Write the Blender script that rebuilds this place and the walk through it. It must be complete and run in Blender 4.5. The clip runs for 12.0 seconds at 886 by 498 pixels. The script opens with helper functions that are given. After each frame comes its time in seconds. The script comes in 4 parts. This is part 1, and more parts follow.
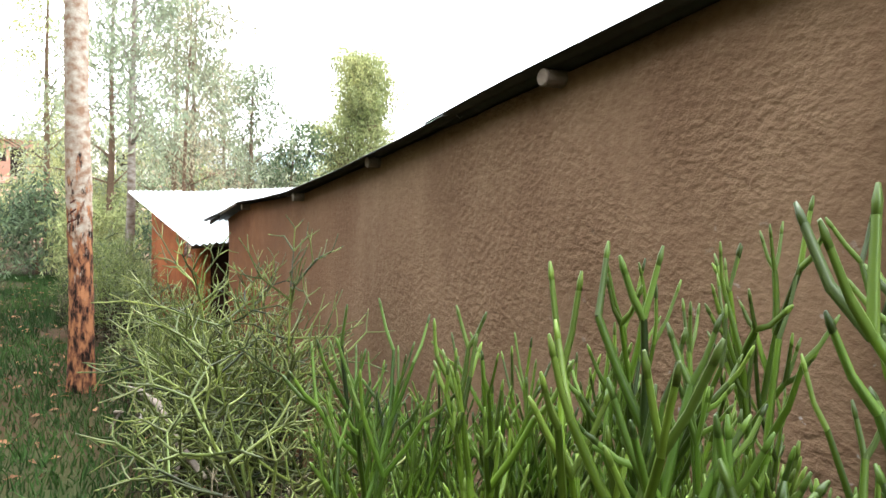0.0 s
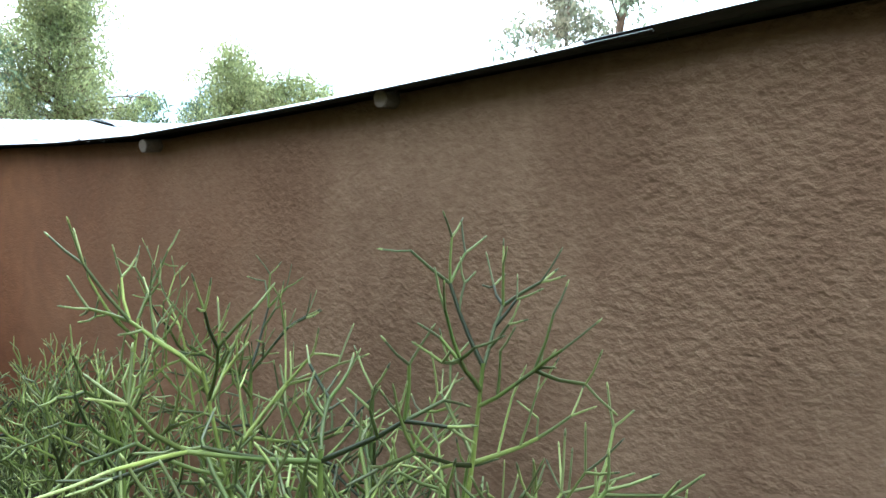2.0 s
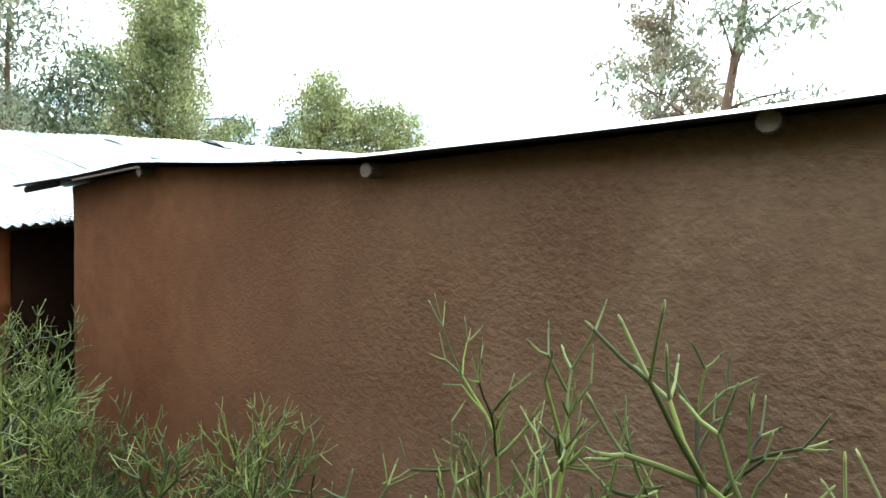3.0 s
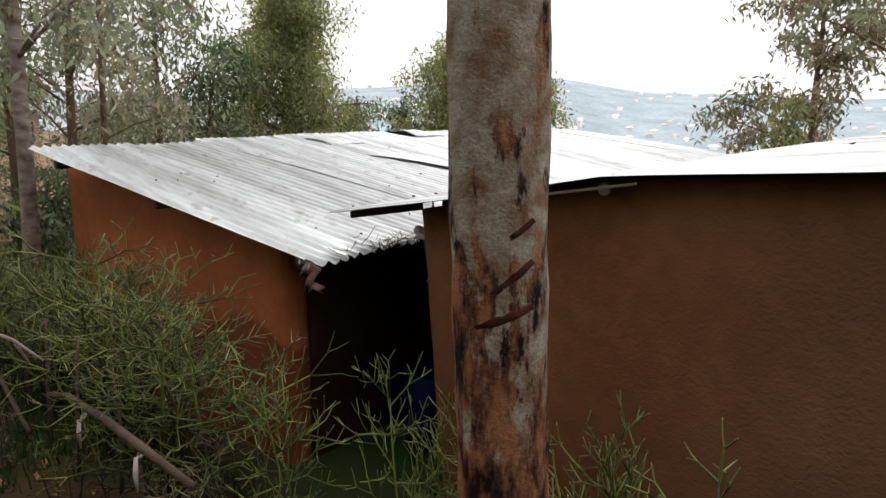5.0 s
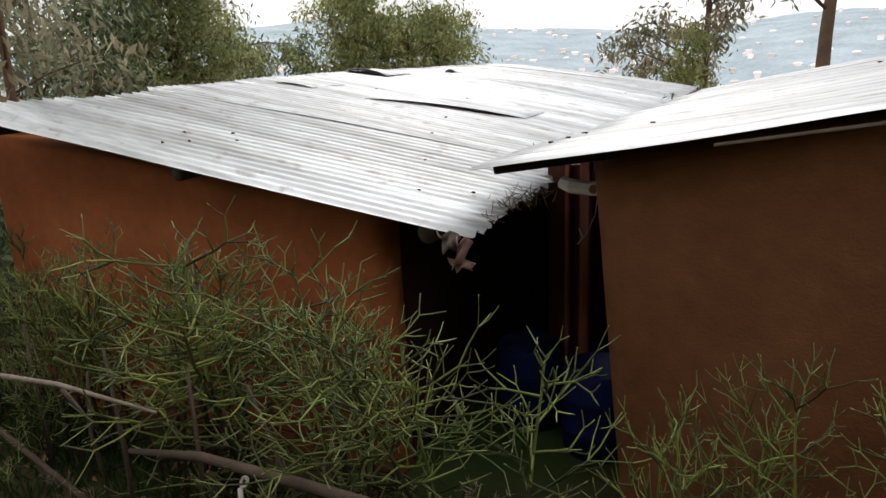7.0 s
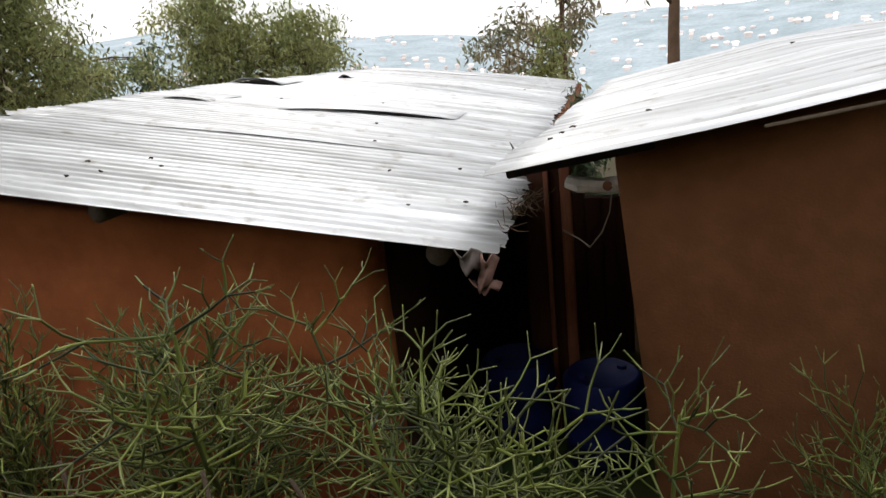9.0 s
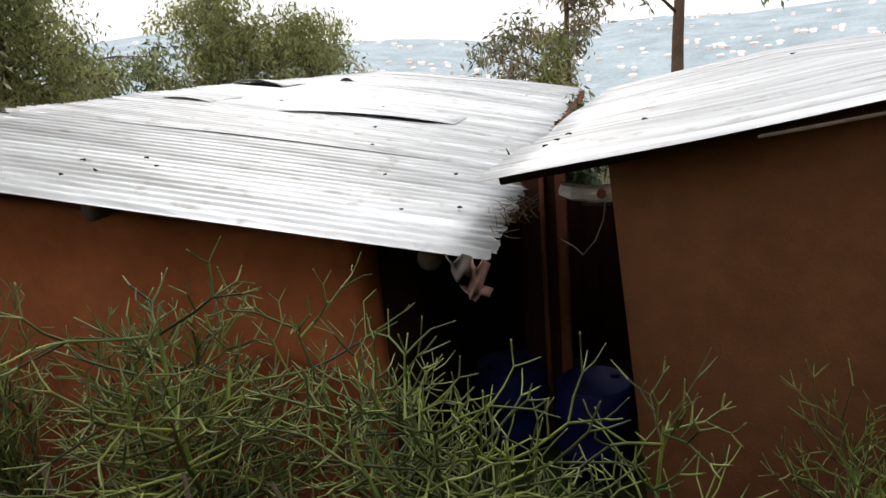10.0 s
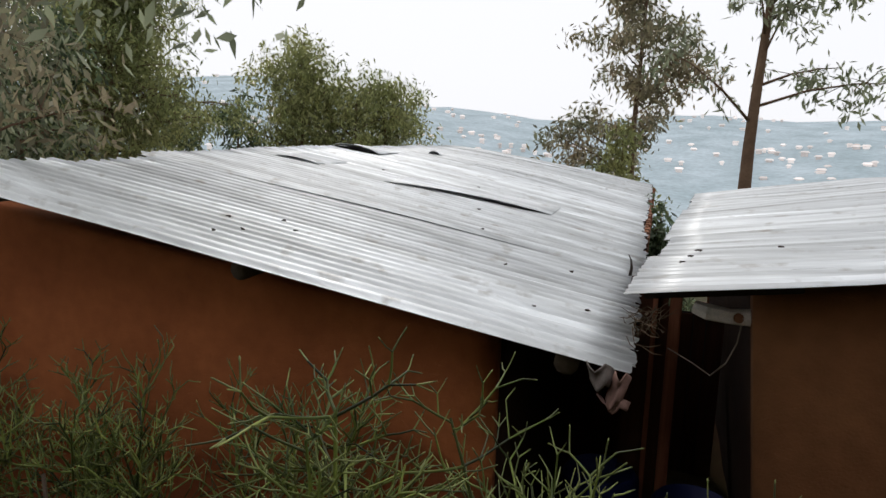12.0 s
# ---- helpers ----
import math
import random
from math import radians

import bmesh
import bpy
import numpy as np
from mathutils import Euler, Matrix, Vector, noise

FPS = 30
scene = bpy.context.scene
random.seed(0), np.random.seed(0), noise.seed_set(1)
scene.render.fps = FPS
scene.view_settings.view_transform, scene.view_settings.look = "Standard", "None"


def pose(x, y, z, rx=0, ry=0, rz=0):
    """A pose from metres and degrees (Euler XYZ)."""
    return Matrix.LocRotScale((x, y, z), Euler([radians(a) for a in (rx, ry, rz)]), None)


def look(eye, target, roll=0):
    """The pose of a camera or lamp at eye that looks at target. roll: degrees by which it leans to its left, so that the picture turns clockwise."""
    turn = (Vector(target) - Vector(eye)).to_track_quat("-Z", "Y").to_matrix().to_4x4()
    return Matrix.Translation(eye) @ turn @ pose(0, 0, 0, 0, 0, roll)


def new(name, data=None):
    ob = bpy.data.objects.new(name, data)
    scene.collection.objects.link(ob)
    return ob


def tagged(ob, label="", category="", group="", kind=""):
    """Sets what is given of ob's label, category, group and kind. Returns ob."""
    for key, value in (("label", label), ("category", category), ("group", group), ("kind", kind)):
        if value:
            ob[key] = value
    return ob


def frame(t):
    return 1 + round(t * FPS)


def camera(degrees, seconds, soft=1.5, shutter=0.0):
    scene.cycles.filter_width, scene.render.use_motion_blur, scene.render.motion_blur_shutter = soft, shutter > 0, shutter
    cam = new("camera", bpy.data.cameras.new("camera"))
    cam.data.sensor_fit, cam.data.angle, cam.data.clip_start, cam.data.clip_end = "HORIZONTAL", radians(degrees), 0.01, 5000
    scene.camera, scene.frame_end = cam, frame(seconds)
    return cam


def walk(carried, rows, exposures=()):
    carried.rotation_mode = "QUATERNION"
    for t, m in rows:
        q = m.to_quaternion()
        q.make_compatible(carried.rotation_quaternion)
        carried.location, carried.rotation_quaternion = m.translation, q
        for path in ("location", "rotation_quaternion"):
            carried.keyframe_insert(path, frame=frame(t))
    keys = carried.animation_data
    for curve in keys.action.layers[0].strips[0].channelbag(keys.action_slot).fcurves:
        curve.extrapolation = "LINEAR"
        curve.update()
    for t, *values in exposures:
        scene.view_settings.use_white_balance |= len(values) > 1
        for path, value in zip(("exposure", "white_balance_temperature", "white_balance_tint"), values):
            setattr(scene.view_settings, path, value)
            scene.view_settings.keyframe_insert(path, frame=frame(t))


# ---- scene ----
cam = camera(70.5, 12.0)
PATH = [
    (0, (7.327, -1.393, 0.225), (5.597, -0.398, 0.101), 1.6),
    (0.5, (6.925, -1.483, 0.277), (5.651, 0.045, 0.067), 0.3),
    (1, (6.441, -1.524, 0.287), (5.271, 0.084, 0.073), 2.6),
    (1.5, (5.974, -1.613, 0.276), (4.891, 0.057, 0.086), 3.4),
    (2, (5.510, -1.690, 0.290), (4.429, -0.033, -0.000), 2.2),
    (2.5, (5.021, -1.749, 0.299), (3.785, -0.203, 0.011), 2.3),
    (2.7, (4.839, -1.699, 0.26), (3.589, -0.149, 0.072), 4.3),
    (4.3, (3.24, -2.124, 0.243), (2.192, -0.446, -0.05), 2.1),
    (4.5, (3.098, -2.126, 0.271), (1.922, -0.546, -0.077), 0.6),
    (4.9, (2.461, -2.309, 0.329), (1.123, -0.859, 0.001), 0.1),
    (5, (2.322, -2.325, 0.338), (0.987, -0.866, 0.035), -0.0),
    (5.2, (2.05, -2.343, 0.355), (0.614, -0.982, 0.061), 0.6),
    (5.5, (1.785, -2.445, 0.343), (0.377, -1.05, 0.08), 0.7),
    (5.8, (1.574, -2.573, 0.387), (0.248, -1.133, -0.024), -1.2),
    (6, (1.421, -2.59, 0.387), (0.114, -1.142, -0.056), -1.6),
    (6.5, (1.083, -2.62, 0.381), (-0.12, -1.062, 0.029), -3.7),
    (7, (0.764, -2.651, 0.348), (-0.195, -0.965, -0.139), -2.6),
    (9, (0.033, -2.529, 0.35), (-0.525, -0.673, -0.146), -5.9),
    (9.5, (0.055, -2.517, 0.347), (-0.509, -0.664, -0.153), -6.0),
    (10, (0.072, -2.511, 0.348), (-0.493, -0.654, -0.134), -4.9),
    (10.5, (0.016, -2.512, 0.364), (-0.319, -0.6, -0.118), 0.4),
    (11, (-0.22, -2.538, 0.402), (-0.546, -0.606, -0.001), -0.5),
    (11.5, (-0.367, -2.579, 0.44), (-0.811, -0.663, 0.074), 3.3),
    (12, (-0.346, -2.665, 0.487), (-1.009, -0.799, 0.211), 2.1),
]
walk(cam, [(t, look(e, g, r)) for t, e, g, r in PATH],
     exposures=[(0, 0.92, 6000, 8), (0.5, 1.15, 5300, 2), (1.0, 1.05, 5000, 2), (1.5, 1.0, 5000, 2), (2.0, 0.75, 5100, 2), (2.7, 0.5, 5400, 2), (4.3, -0.35, 6350, 11), (4.8, -0.92, 6550, 12), (5.5, -1.2, 6500, 13), (7.2, -1.2, 6500, 13), (8.8, -1.05, 6500, 13), (10.5, -1.12, 6500, 13), (11.5, -1.62, 6350, 12), (12, -1.55, 6350, 12)])

# ---- world, sun ----
world = bpy.data.worlds.new("overcast_sky")
scene.world = world
world.use_nodes = True
wn, wl = world.node_tree.nodes, world.node_tree.links
wn.clear()
sky = wn.new("ShaderNodeTexSky")
sky.sky_type = "NISHITA"
sky.sun_disc = False
sky.sun_elevation, sky.sun_rotation = radians(55), radians(-30)
sky.air_density, sky.dust_density, sky.ozone_density = 1.0, 6.0, 1.0
cloud = wn.new("ShaderNodeMixRGB")
cloud.inputs[0].default_value = 0.82
cloud.inputs[2].default_value = (27.8, 28.0, 28.2, 1)
bg = wn.new("ShaderNodeBackground")
bg.inputs["Strength"].default_value = 0.12
wo = wn.new("ShaderNodeOutputWorld")
wl.new(sky.outputs[0], cloud.inputs[1])
wl.new(cloud.outputs[0], bg.inputs[0])
wl.new(bg.outputs[0], wo.inputs[0])

sun_data = bpy.data.lights.new("sun", "SUN")
sun_data.energy, sun_data.angle, sun_data.color = 1.3, radians(12), (1.0, 0.95, 0.88)
sun = new("sun", sun_data)
sun.matrix_world = look((-7, 12, 20), (0, 0, 0))

# ---- materials ----


def material(name, base, rough=0.8, metal=0.0, scale=6.0, vary=0.25, bump=0.0, bump_scale=40.0, second=None, stretch=(1, 1, 1), island=0.0, coords="Object", emit=0.0, through_light=0.0, per_object=0.0, bump_depth=0.02):
    """A procedural surface: two scales of noise in the colour, fine relief, and a shift from island to island."""
    m = bpy.data.materials.new(name)
    m.use_nodes = True
    n, l = m.node_tree.nodes, m.node_tree.links
    b = n["Principled BSDF"]
    tc, mp = n.new("ShaderNodeTexCoord"), n.new("ShaderNodeMapping")
    mp.inputs["Scale"].default_value = stretch
    l.new(tc.outputs[coords], mp.inputs[0])
    big, small = n.new("ShaderNodeTexNoise"), n.new("ShaderNodeTexNoise")
    big.inputs["Scale"].default_value, small.inputs["Scale"].default_value = scale, scale * 9
    big.inputs["Detail"].default_value, small.inputs["Detail"].default_value = 5, 4
    l.new(mp.outputs[0], big.inputs[0]), l.new(mp.outputs[0], small.inputs[0])
    ramp = n.new("ShaderNodeValToRGB")
    ramp.color_ramp.elements[0].position, ramp.color_ramp.elements[1].position = 0.32, 0.68
    other = second or tuple(c * (1 - vary) for c in base)
    ramp.color_ramp.elements[0].color, ramp.color_ramp.elements[1].color = (*other, 1), (*base, 1)
    l.new(big.outputs[0], ramp.inputs[0])
    hsv = n.new("ShaderNodeHueSaturation")
    l.new(ramp.outputs[0], hsv.inputs["Color"])
    rng = n.new("ShaderNodeMapRange")
    rng.inputs["To Min"].default_value, rng.inputs["To Max"].default_value = 1 - vary, 1 + vary
    l.new(small.outputs[0], rng.inputs["Value"])
    value = rng.outputs[0]
    if island:
        geo, r2, mul = n.new("ShaderNodeNewGeometry"), n.new("ShaderNodeMapRange"), n.new("ShaderNodeMath")
        r2.inputs["To Min"].default_value, r2.inputs["To Max"].default_value = 1 - island, 1 + island
        mul.operation = "MULTIPLY"
        l.new(geo.outputs["Random Per Island"], r2.inputs["Value"])
        l.new(r2.outputs[0], mul.inputs[0]), l.new(value, mul.inputs[1])
        value = mul.outputs[0]
    l.new(value, hsv.inputs["Value"])
    l.new(hsv.outputs[0], b.inputs["Base Color"])
    b.inputs["Roughness"].default_value, b.inputs["Metallic"].default_value = rough, metal
    b.inputs["Specular IOR Level"].default_value = 0.5 if rough < 0.6 else 0.15
    if per_object:
        info, r3, mul3 = n.new("ShaderNodeObjectInfo"), n.new("ShaderNodeMapRange"), n.new("ShaderNodeMath")
        r3.inputs["To Min"].default_value, r3.inputs["To Max"].default_value = 1 - per_object, 1 + per_object
        mul3.operation = "MULTIPLY"
        l.new(info.outputs["Random"], r3.inputs["Value"])
        l.new(r3.outputs[0], mul3.inputs[0]), l.new(value, mul3.inputs[1])
        l.new(mul3.outputs[0], hsv.inputs["Value"])
    if through_light:
        tr, mix = n.new("ShaderNodeBsdfTranslucent"), n.new("ShaderNodeMixShader")
        mix.inputs[0].default_value = through_light
        l.new(hsv.outputs[0], tr.inputs[0])
        l.new(b.outputs[0], mix.inputs[1]), l.new(tr.outputs[0], mix.inputs[2])
        l.new(mix.outputs[0], n["Material Output"].inputs[0])
    if emit:
        l.new(hsv.outputs[0], b.inputs["Emission Color"])
        b.inputs["Emission Strength"].default_value = emit
    if bump:
        bn, bp = n.new("ShaderNodeTexNoise"), n.new("ShaderNodeBump")
        bn.inputs["Scale"].default_value, bn.inputs["Detail"].default_value, bn.inputs["Roughness"].default_value, bn.inputs["Distortion"].default_value = bump_scale, 9, 0.72, 0.3
        bp.inputs["Strength"].default_value, bp.inputs["Distance"].default_value = bump, bump_depth
        l.new(mp.outputs[0], bn.inputs[0])
        l.new(bn.outputs[0], bp.inputs["Height"]), l.new(bp.outputs[0], b.inputs["Normal"])
    return m




def orange_plaster():
    """Smooth orange mud with a ragged damp, splashed zone along the foot."""
    m = material("orange_mud_plaster", (0.40, 0.130, 0.045), 0.95, scale=1.6, vary=0.22, bump=0.45, bump_scale=24, second=(0.27, 0.082, 0.028))
    n, l = m.node_tree.nodes, m.node_tree.links
    b = n["Principled BSDF"]
    dry_mud = b.inputs["Base Color"].links[0].from_socket
    tc, sep, ns, add, edge, mix = (n.new("ShaderNode" + k) for k in ("TexCoord", "SeparateXYZ", "TexNoise", "Math", "ValToRGB", "MixRGB"))
    l.new(tc.outputs["Object"], sep.inputs[0]), l.new(tc.outputs["Object"], ns.inputs[0])
    ns.inputs["Scale"].default_value, ns.inputs["Detail"].default_value = 1.4, 7
    add.operation = "MULTIPLY_ADD"
    add.inputs[1].default_value = -0.7
    foot = n.new("ShaderNodeMath")
    foot.inputs[1].default_value = -0.17
    l.new(ns.outputs[0], foot.inputs[0])
    l.new(sep.outputs["Z"], add.inputs[0]), l.new(foot.outputs[0], add.inputs[2])
    edge.color_ramp.elements[0].position, edge.color_ramp.elements[1].position = 0.90, 0.97
    edge.color_ramp.elements[1].color = (0.75, 0.75, 0.75, 1)
    l.new(add.outputs[0], edge.inputs[0])
    mix.inputs[2].default_value = (0.15, 0.040, 0.015, 1)
    l.new(edge.outputs[0], mix.inputs[0]), l.new(dry_mud, mix.inputs[1])
    l.new(mix.outputs[0], b.inputs["Base Color"])
    return m


MUD_ORANGE = orange_plaster()


def brown_plaster():
    """Red-brown towards the gap, greyer and coarser towards the pillar, with smooth trowelled patches and pale cement splashes low by the pillar."""
    m = material("brown_mud_plaster", (0.210, 0.093, 0.039), 0.95, scale=1.1, vary=0.3, bump=0.0, second=(0.138, 0.053, 0.021))
    n, l = m.node_tree.nodes, m.node_tree.links
    b = n["Principled BSDF"]
    red = b.inputs["Base Color"].links[0].from_socket
    tc, sep, along, blot, streak, mp, add, grey, mix = (n.new("ShaderNode" + k) for k in ("TexCoord", "SeparateXYZ", "MapRange", "TexNoise", "TexNoise", "Mapping", "Math", "ValToRGB", "MixRGB"))
    l.new(tc.outputs["Object"], sep.inputs[0]), l.new(tc.outputs["Object"], blot.inputs[0]), l.new(tc.outputs["Object"], mp.inputs[0])
    along.inputs["From Min"].default_value, along.inputs["From Max"].default_value = 1.2, 4.2
    l.new(sep.outputs["X"], along.inputs["Value"])
    mp.inputs["Scale"].default_value = (1.3, 1.3, 0.6)
    streak.inputs["Scale"].default_value, streak.inputs["Detail"].default_value = 2.2, 6
    l.new(mp.outputs[0], streak.inputs[0])
    blot.inputs["Scale"].default_value, blot.inputs["Detail"].default_value = 30, 6
    grey.color_ramp.elements[0].position, grey.color_ramp.elements[1].position = 0.34, 0.66
    grey.color_ramp.elements[0].color, grey.color_ramp.elements[1].color = (0.145, 0.082, 0.046, 1), (0.250, 0.160, 0.095, 1)
    add.operation = "MULTIPLY_ADD"
    add.inputs[1].default_value = 0.35
    l.new(blot.outputs[0], add.inputs[0])
    half = n.new("ShaderNodeMath")
    half.operation = "MULTIPLY_ADD"
    half.inputs[1].default_value, half.inputs[2].default_value = 0.5, 0.07
    l.new(streak.outputs[0], half.inputs[0]), l.new(half.outputs[0], add.inputs[2])
    l.new(add.outputs[0], grey.inputs[0])
    l.new(along.outputs[0], mix.inputs[0]), l.new(red, mix.inputs[1]), l.new(grey.outputs[0], mix.inputs[2])
    # splashes
    spl, spot, lowz, nearx, m1, m2, mix2 = (n.new("ShaderNode" + k) for k in ("TexNoise", "ValToRGB", "MapRange", "MapRange", "Math", "Math", "MixRGB"))
    spl.inputs["Scale"].default_value, spl.inputs["Detail"].default_value = 26, 4
    l.new(tc.outputs["Object"], spl.inputs[0])
    spot.color_ramp.elements[0].position, spot.color_ramp.elements[1].position = 0.66, 0.70
    l.new(spl.outputs[0], spot.inputs[0])
    lowz.inputs["From Min"].default_value, lowz.inputs["From Max"].default_value = 0.35, -0.2
    l.new(sep.outputs["Z"], lowz.inputs["Value"])
    nearx.inputs["From Min"].default_value, nearx.inputs["From Max"].default_value = 5.5, 6.5
    l.new(sep.outputs["X"], nearx.inputs["Value"])
    m1.operation = m2.operation = "MULTIPLY"
    l.new(lowz.outputs[0], m1.inputs[0]), l.new(nearx.outputs[0], m1.inputs[1])
    l.new(m1.outputs[0], m2.inputs[0]), l.new(spot.outputs[0], m2.inputs[1])
    mix2.inputs[2].default_value = (0.34, 0.30, 0.265, 1)
    l.new(m2.outputs[0], mix2.inputs[0]), l.new(mix.outputs[0], mix2.inputs[1])
    l.new(mix2.outputs[0], b.inputs["Base Color"])
    # relief: coarse thrown mud in patches over fine grain
    mp2, crumb, fine, patch, ramp, mul, tot, rise, bp = (n.new("ShaderNode" + k) for k in ("Mapping", "TexNoise", "TexNoise", "TexNoise", "ValToRGB", "Math", "Math", "MapRange", "Bump"))
    mp2.inputs["Scale"].default_value = (0.9, 0.9, 1.05)
    l.new(tc.outputs["Object"], mp2.inputs[0])
    crumb.inputs["Scale"].default_value, crumb.inputs["Detail"].default_value, crumb.inputs["Roughness"].default_value, crumb.inputs["Distortion"].default_value = 40, 3, 0.5, 0.0
    fine.inputs["Scale"].default_value, fine.inputs["Detail"].default_value = 90, 5
    patch.inputs["Scale"].default_value, patch.inputs["Detail"].default_value = 1.6, 3
    l.new(mp2.outputs[0], crumb.inputs[0]), l.new(mp2.outputs[0], fine.inputs[0]), l.new(tc.outputs["Object"], patch.inputs[0])
    ramp.color_ramp.elements[0].position, ramp.color_ramp.elements[1].position = 0.36, 0.55
    ramp.color_ramp.elements[0].color = (0.3, 0.3, 0.3, 1)
    l.new(patch.outputs[0], ramp.inputs[0])
    rise.inputs["From Min"].default_value, rise.inputs["From Max"].default_value = 0.5, 5.5
    rise.inputs["To Min"].default_value, rise.inputs["To Max"].default_value = 0.15, 1.0
    l.new(sep.outputs["X"], rise.inputs["Value"])
    mul.operation, tot.operation = "MULTIPLY", "MULTIPLY_ADD"
    l.new(ramp.outputs[0], mul.inputs[0]), l.new(rise.outputs[0], mul.inputs[1])
    amount = n.new("ShaderNodeMath")
    amount.operation = "MULTIPLY"
    l.new(crumb.outputs[0], amount.inputs[0]), l.new(mul.outputs[0], amount.inputs[1])
    tot.inputs[1].default_value = 0.22
    l.new(fine.outputs[0], tot.inputs[0]), l.new(amount.outputs[0], tot.inputs[2])
    bp.inputs["Strength"].default_value, bp.inputs["Distance"].default_value = 1.0, 0.013
    l.new(tot.outputs[0], bp.inputs["Height"]), l.new(bp.outputs[0], b.inputs["Normal"])
    return m


MUD_BROWN = brown_plaster()
# Mud darkened in its colour for the shade inside the gap.
MUD_SHADED = material("shade_darkened_mud_wall", (0.040, 0.019, 0.011), 0.95, scale=2.0, vary=0.2, bump=0.4, bump_scale=30, second=(0.022, 0.011, 0.007))
DARK_WOOD = material("near_black_timber", (0.035, 0.026, 0.02), 0.9, scale=6, vary=0.3, bump=0.4)
# Underside colour darkened for the shade beneath the roof sheets.
SHEET_BACK = material("shade_dark_underside", (0.06, 0.052, 0.05), 0.8, 0.2, scale=4, vary=0.3)
CEMENT = material("cement_render", (0.27, 0.26, 0.235), 0.9, scale=5, vary=0.15, bump=0.4, bump_scale=40)


def zinc():
    """Weathered sheet: tone runs in bands along the ridges, with grey blotches and a few rust-brown specks."""
    m = material("weathered_zinc_sheet", (0.80, 0.825, 0.835), 0.42, 0.4, scale=1.5, vary=0.15, bump=0.08, bump_scale=60, second=(0.54, 0.555, 0.55), stretch=(0.45, 4.0, 1), per_object=0.15)
    n, l = m.node_tree.nodes, m.node_tree.links
    b = n["Principled BSDF"]
    base = b.inputs["Base Color"].links[0].from_socket
    tc, mp, band, rng, mul, stain, edge, mix = (n.new("ShaderNode" + k) for k in ("TexCoord", "Mapping", "TexNoise", "MapRange", "MixRGB", "TexNoise", "ValToRGB", "MixRGB"))
    mp.inputs["Scale"].default_value = (0.10, 5.0, 0.3)
    l.new(tc.outputs["Object"], mp.inputs[0]), l.new(mp.outputs[0], band.inputs[0])
    band.inputs["Scale"].default_value, band.inputs["Detail"].default_value, band.inputs["Roughness"].default_value = 1.6, 5, 0.65
    rng.inputs["From Min"].default_value, rng.inputs["From Max"].default_value = 0.33, 0.62
    rng.inputs["To Min"].default_value, rng.inputs["To Max"].default_value = 0.66, 1.14
    l.new(band.outputs[0], rng.inputs["Value"])
    mul.blend_type = "MULTIPLY"
    mul.inputs[0].default_value = 1.0
    l.new(base, mul.inputs[1]), l.new(rng.outputs[0], mul.inputs[2])
    stain.inputs["Scale"].default_value, stain.inputs["Detail"].default_value = 7, 7
    l.new(tc.outputs["Object"], stain.inputs[0])
    edge.color_ramp.elements[0].position, edge.color_ramp.elements[1].position = 0.60, 0.74
    edge.color_ramp.elements[1].color = (0.7, 0.7, 0.7, 1)
    l.new(stain.outputs[0], edge.inputs[0])
    mix.inputs[2].default_value = (0.30, 0.275, 0.235, 1)
    l.new(edge.outputs[0], mix.inputs[0]), l.new(mul.outputs[0], mix.inputs[1])
    l.new(mix.outputs[0], b.inputs["Base Color"])
    return m


ZINC = zinc()
RUST = material("rusty_sheet_edge", (0.36, 0.17, 0.10), 0.9, 0.1, scale=9, vary=0.35, bump=0.4)
POLE = material("grey_weathered_pole", (0.12, 0.09, 0.065), 0.9, scale=9, vary=0.3, bump=0.5, bump_scale=50)
PLANK = material("red_brown_board", (0.30, 0.12, 0.068), 0.75, scale=4, vary=0.3, bump=0.3, stretch=(6, 6, 0.5), second=(0.16, 0.055, 0.03))
# Same boards as PLANK, coloured darker for the shade in the gap.
PLANK_SHADED = material("shaded_board", (0.075, 0.03, 0.018), 0.85, scale=4, vary=0.3, bump=0.3, stretch=(6, 6, 0.5))
PALE_WOOD = material("pale_timber", (0.20, 0.155, 0.115), 0.85, scale=8, vary=0.25, bump=0.3)
# White timber, lifted further in colour for sky light on the beam.
WHITE_WOOD = material("sky_lifted_white_timber", (0.85, 0.78, 0.70), 0.85, scale=14, vary=0.25, bump=0.3)
BARK = material("blotchy_eucalyptus_bark", (0.34, 0.30, 0.255), 0.9, scale=9, vary=0.3, bump=0.6, bump_scale=30, second=(0.13, 0.085, 0.055), stretch=(0.8, 0.8, 1.5))


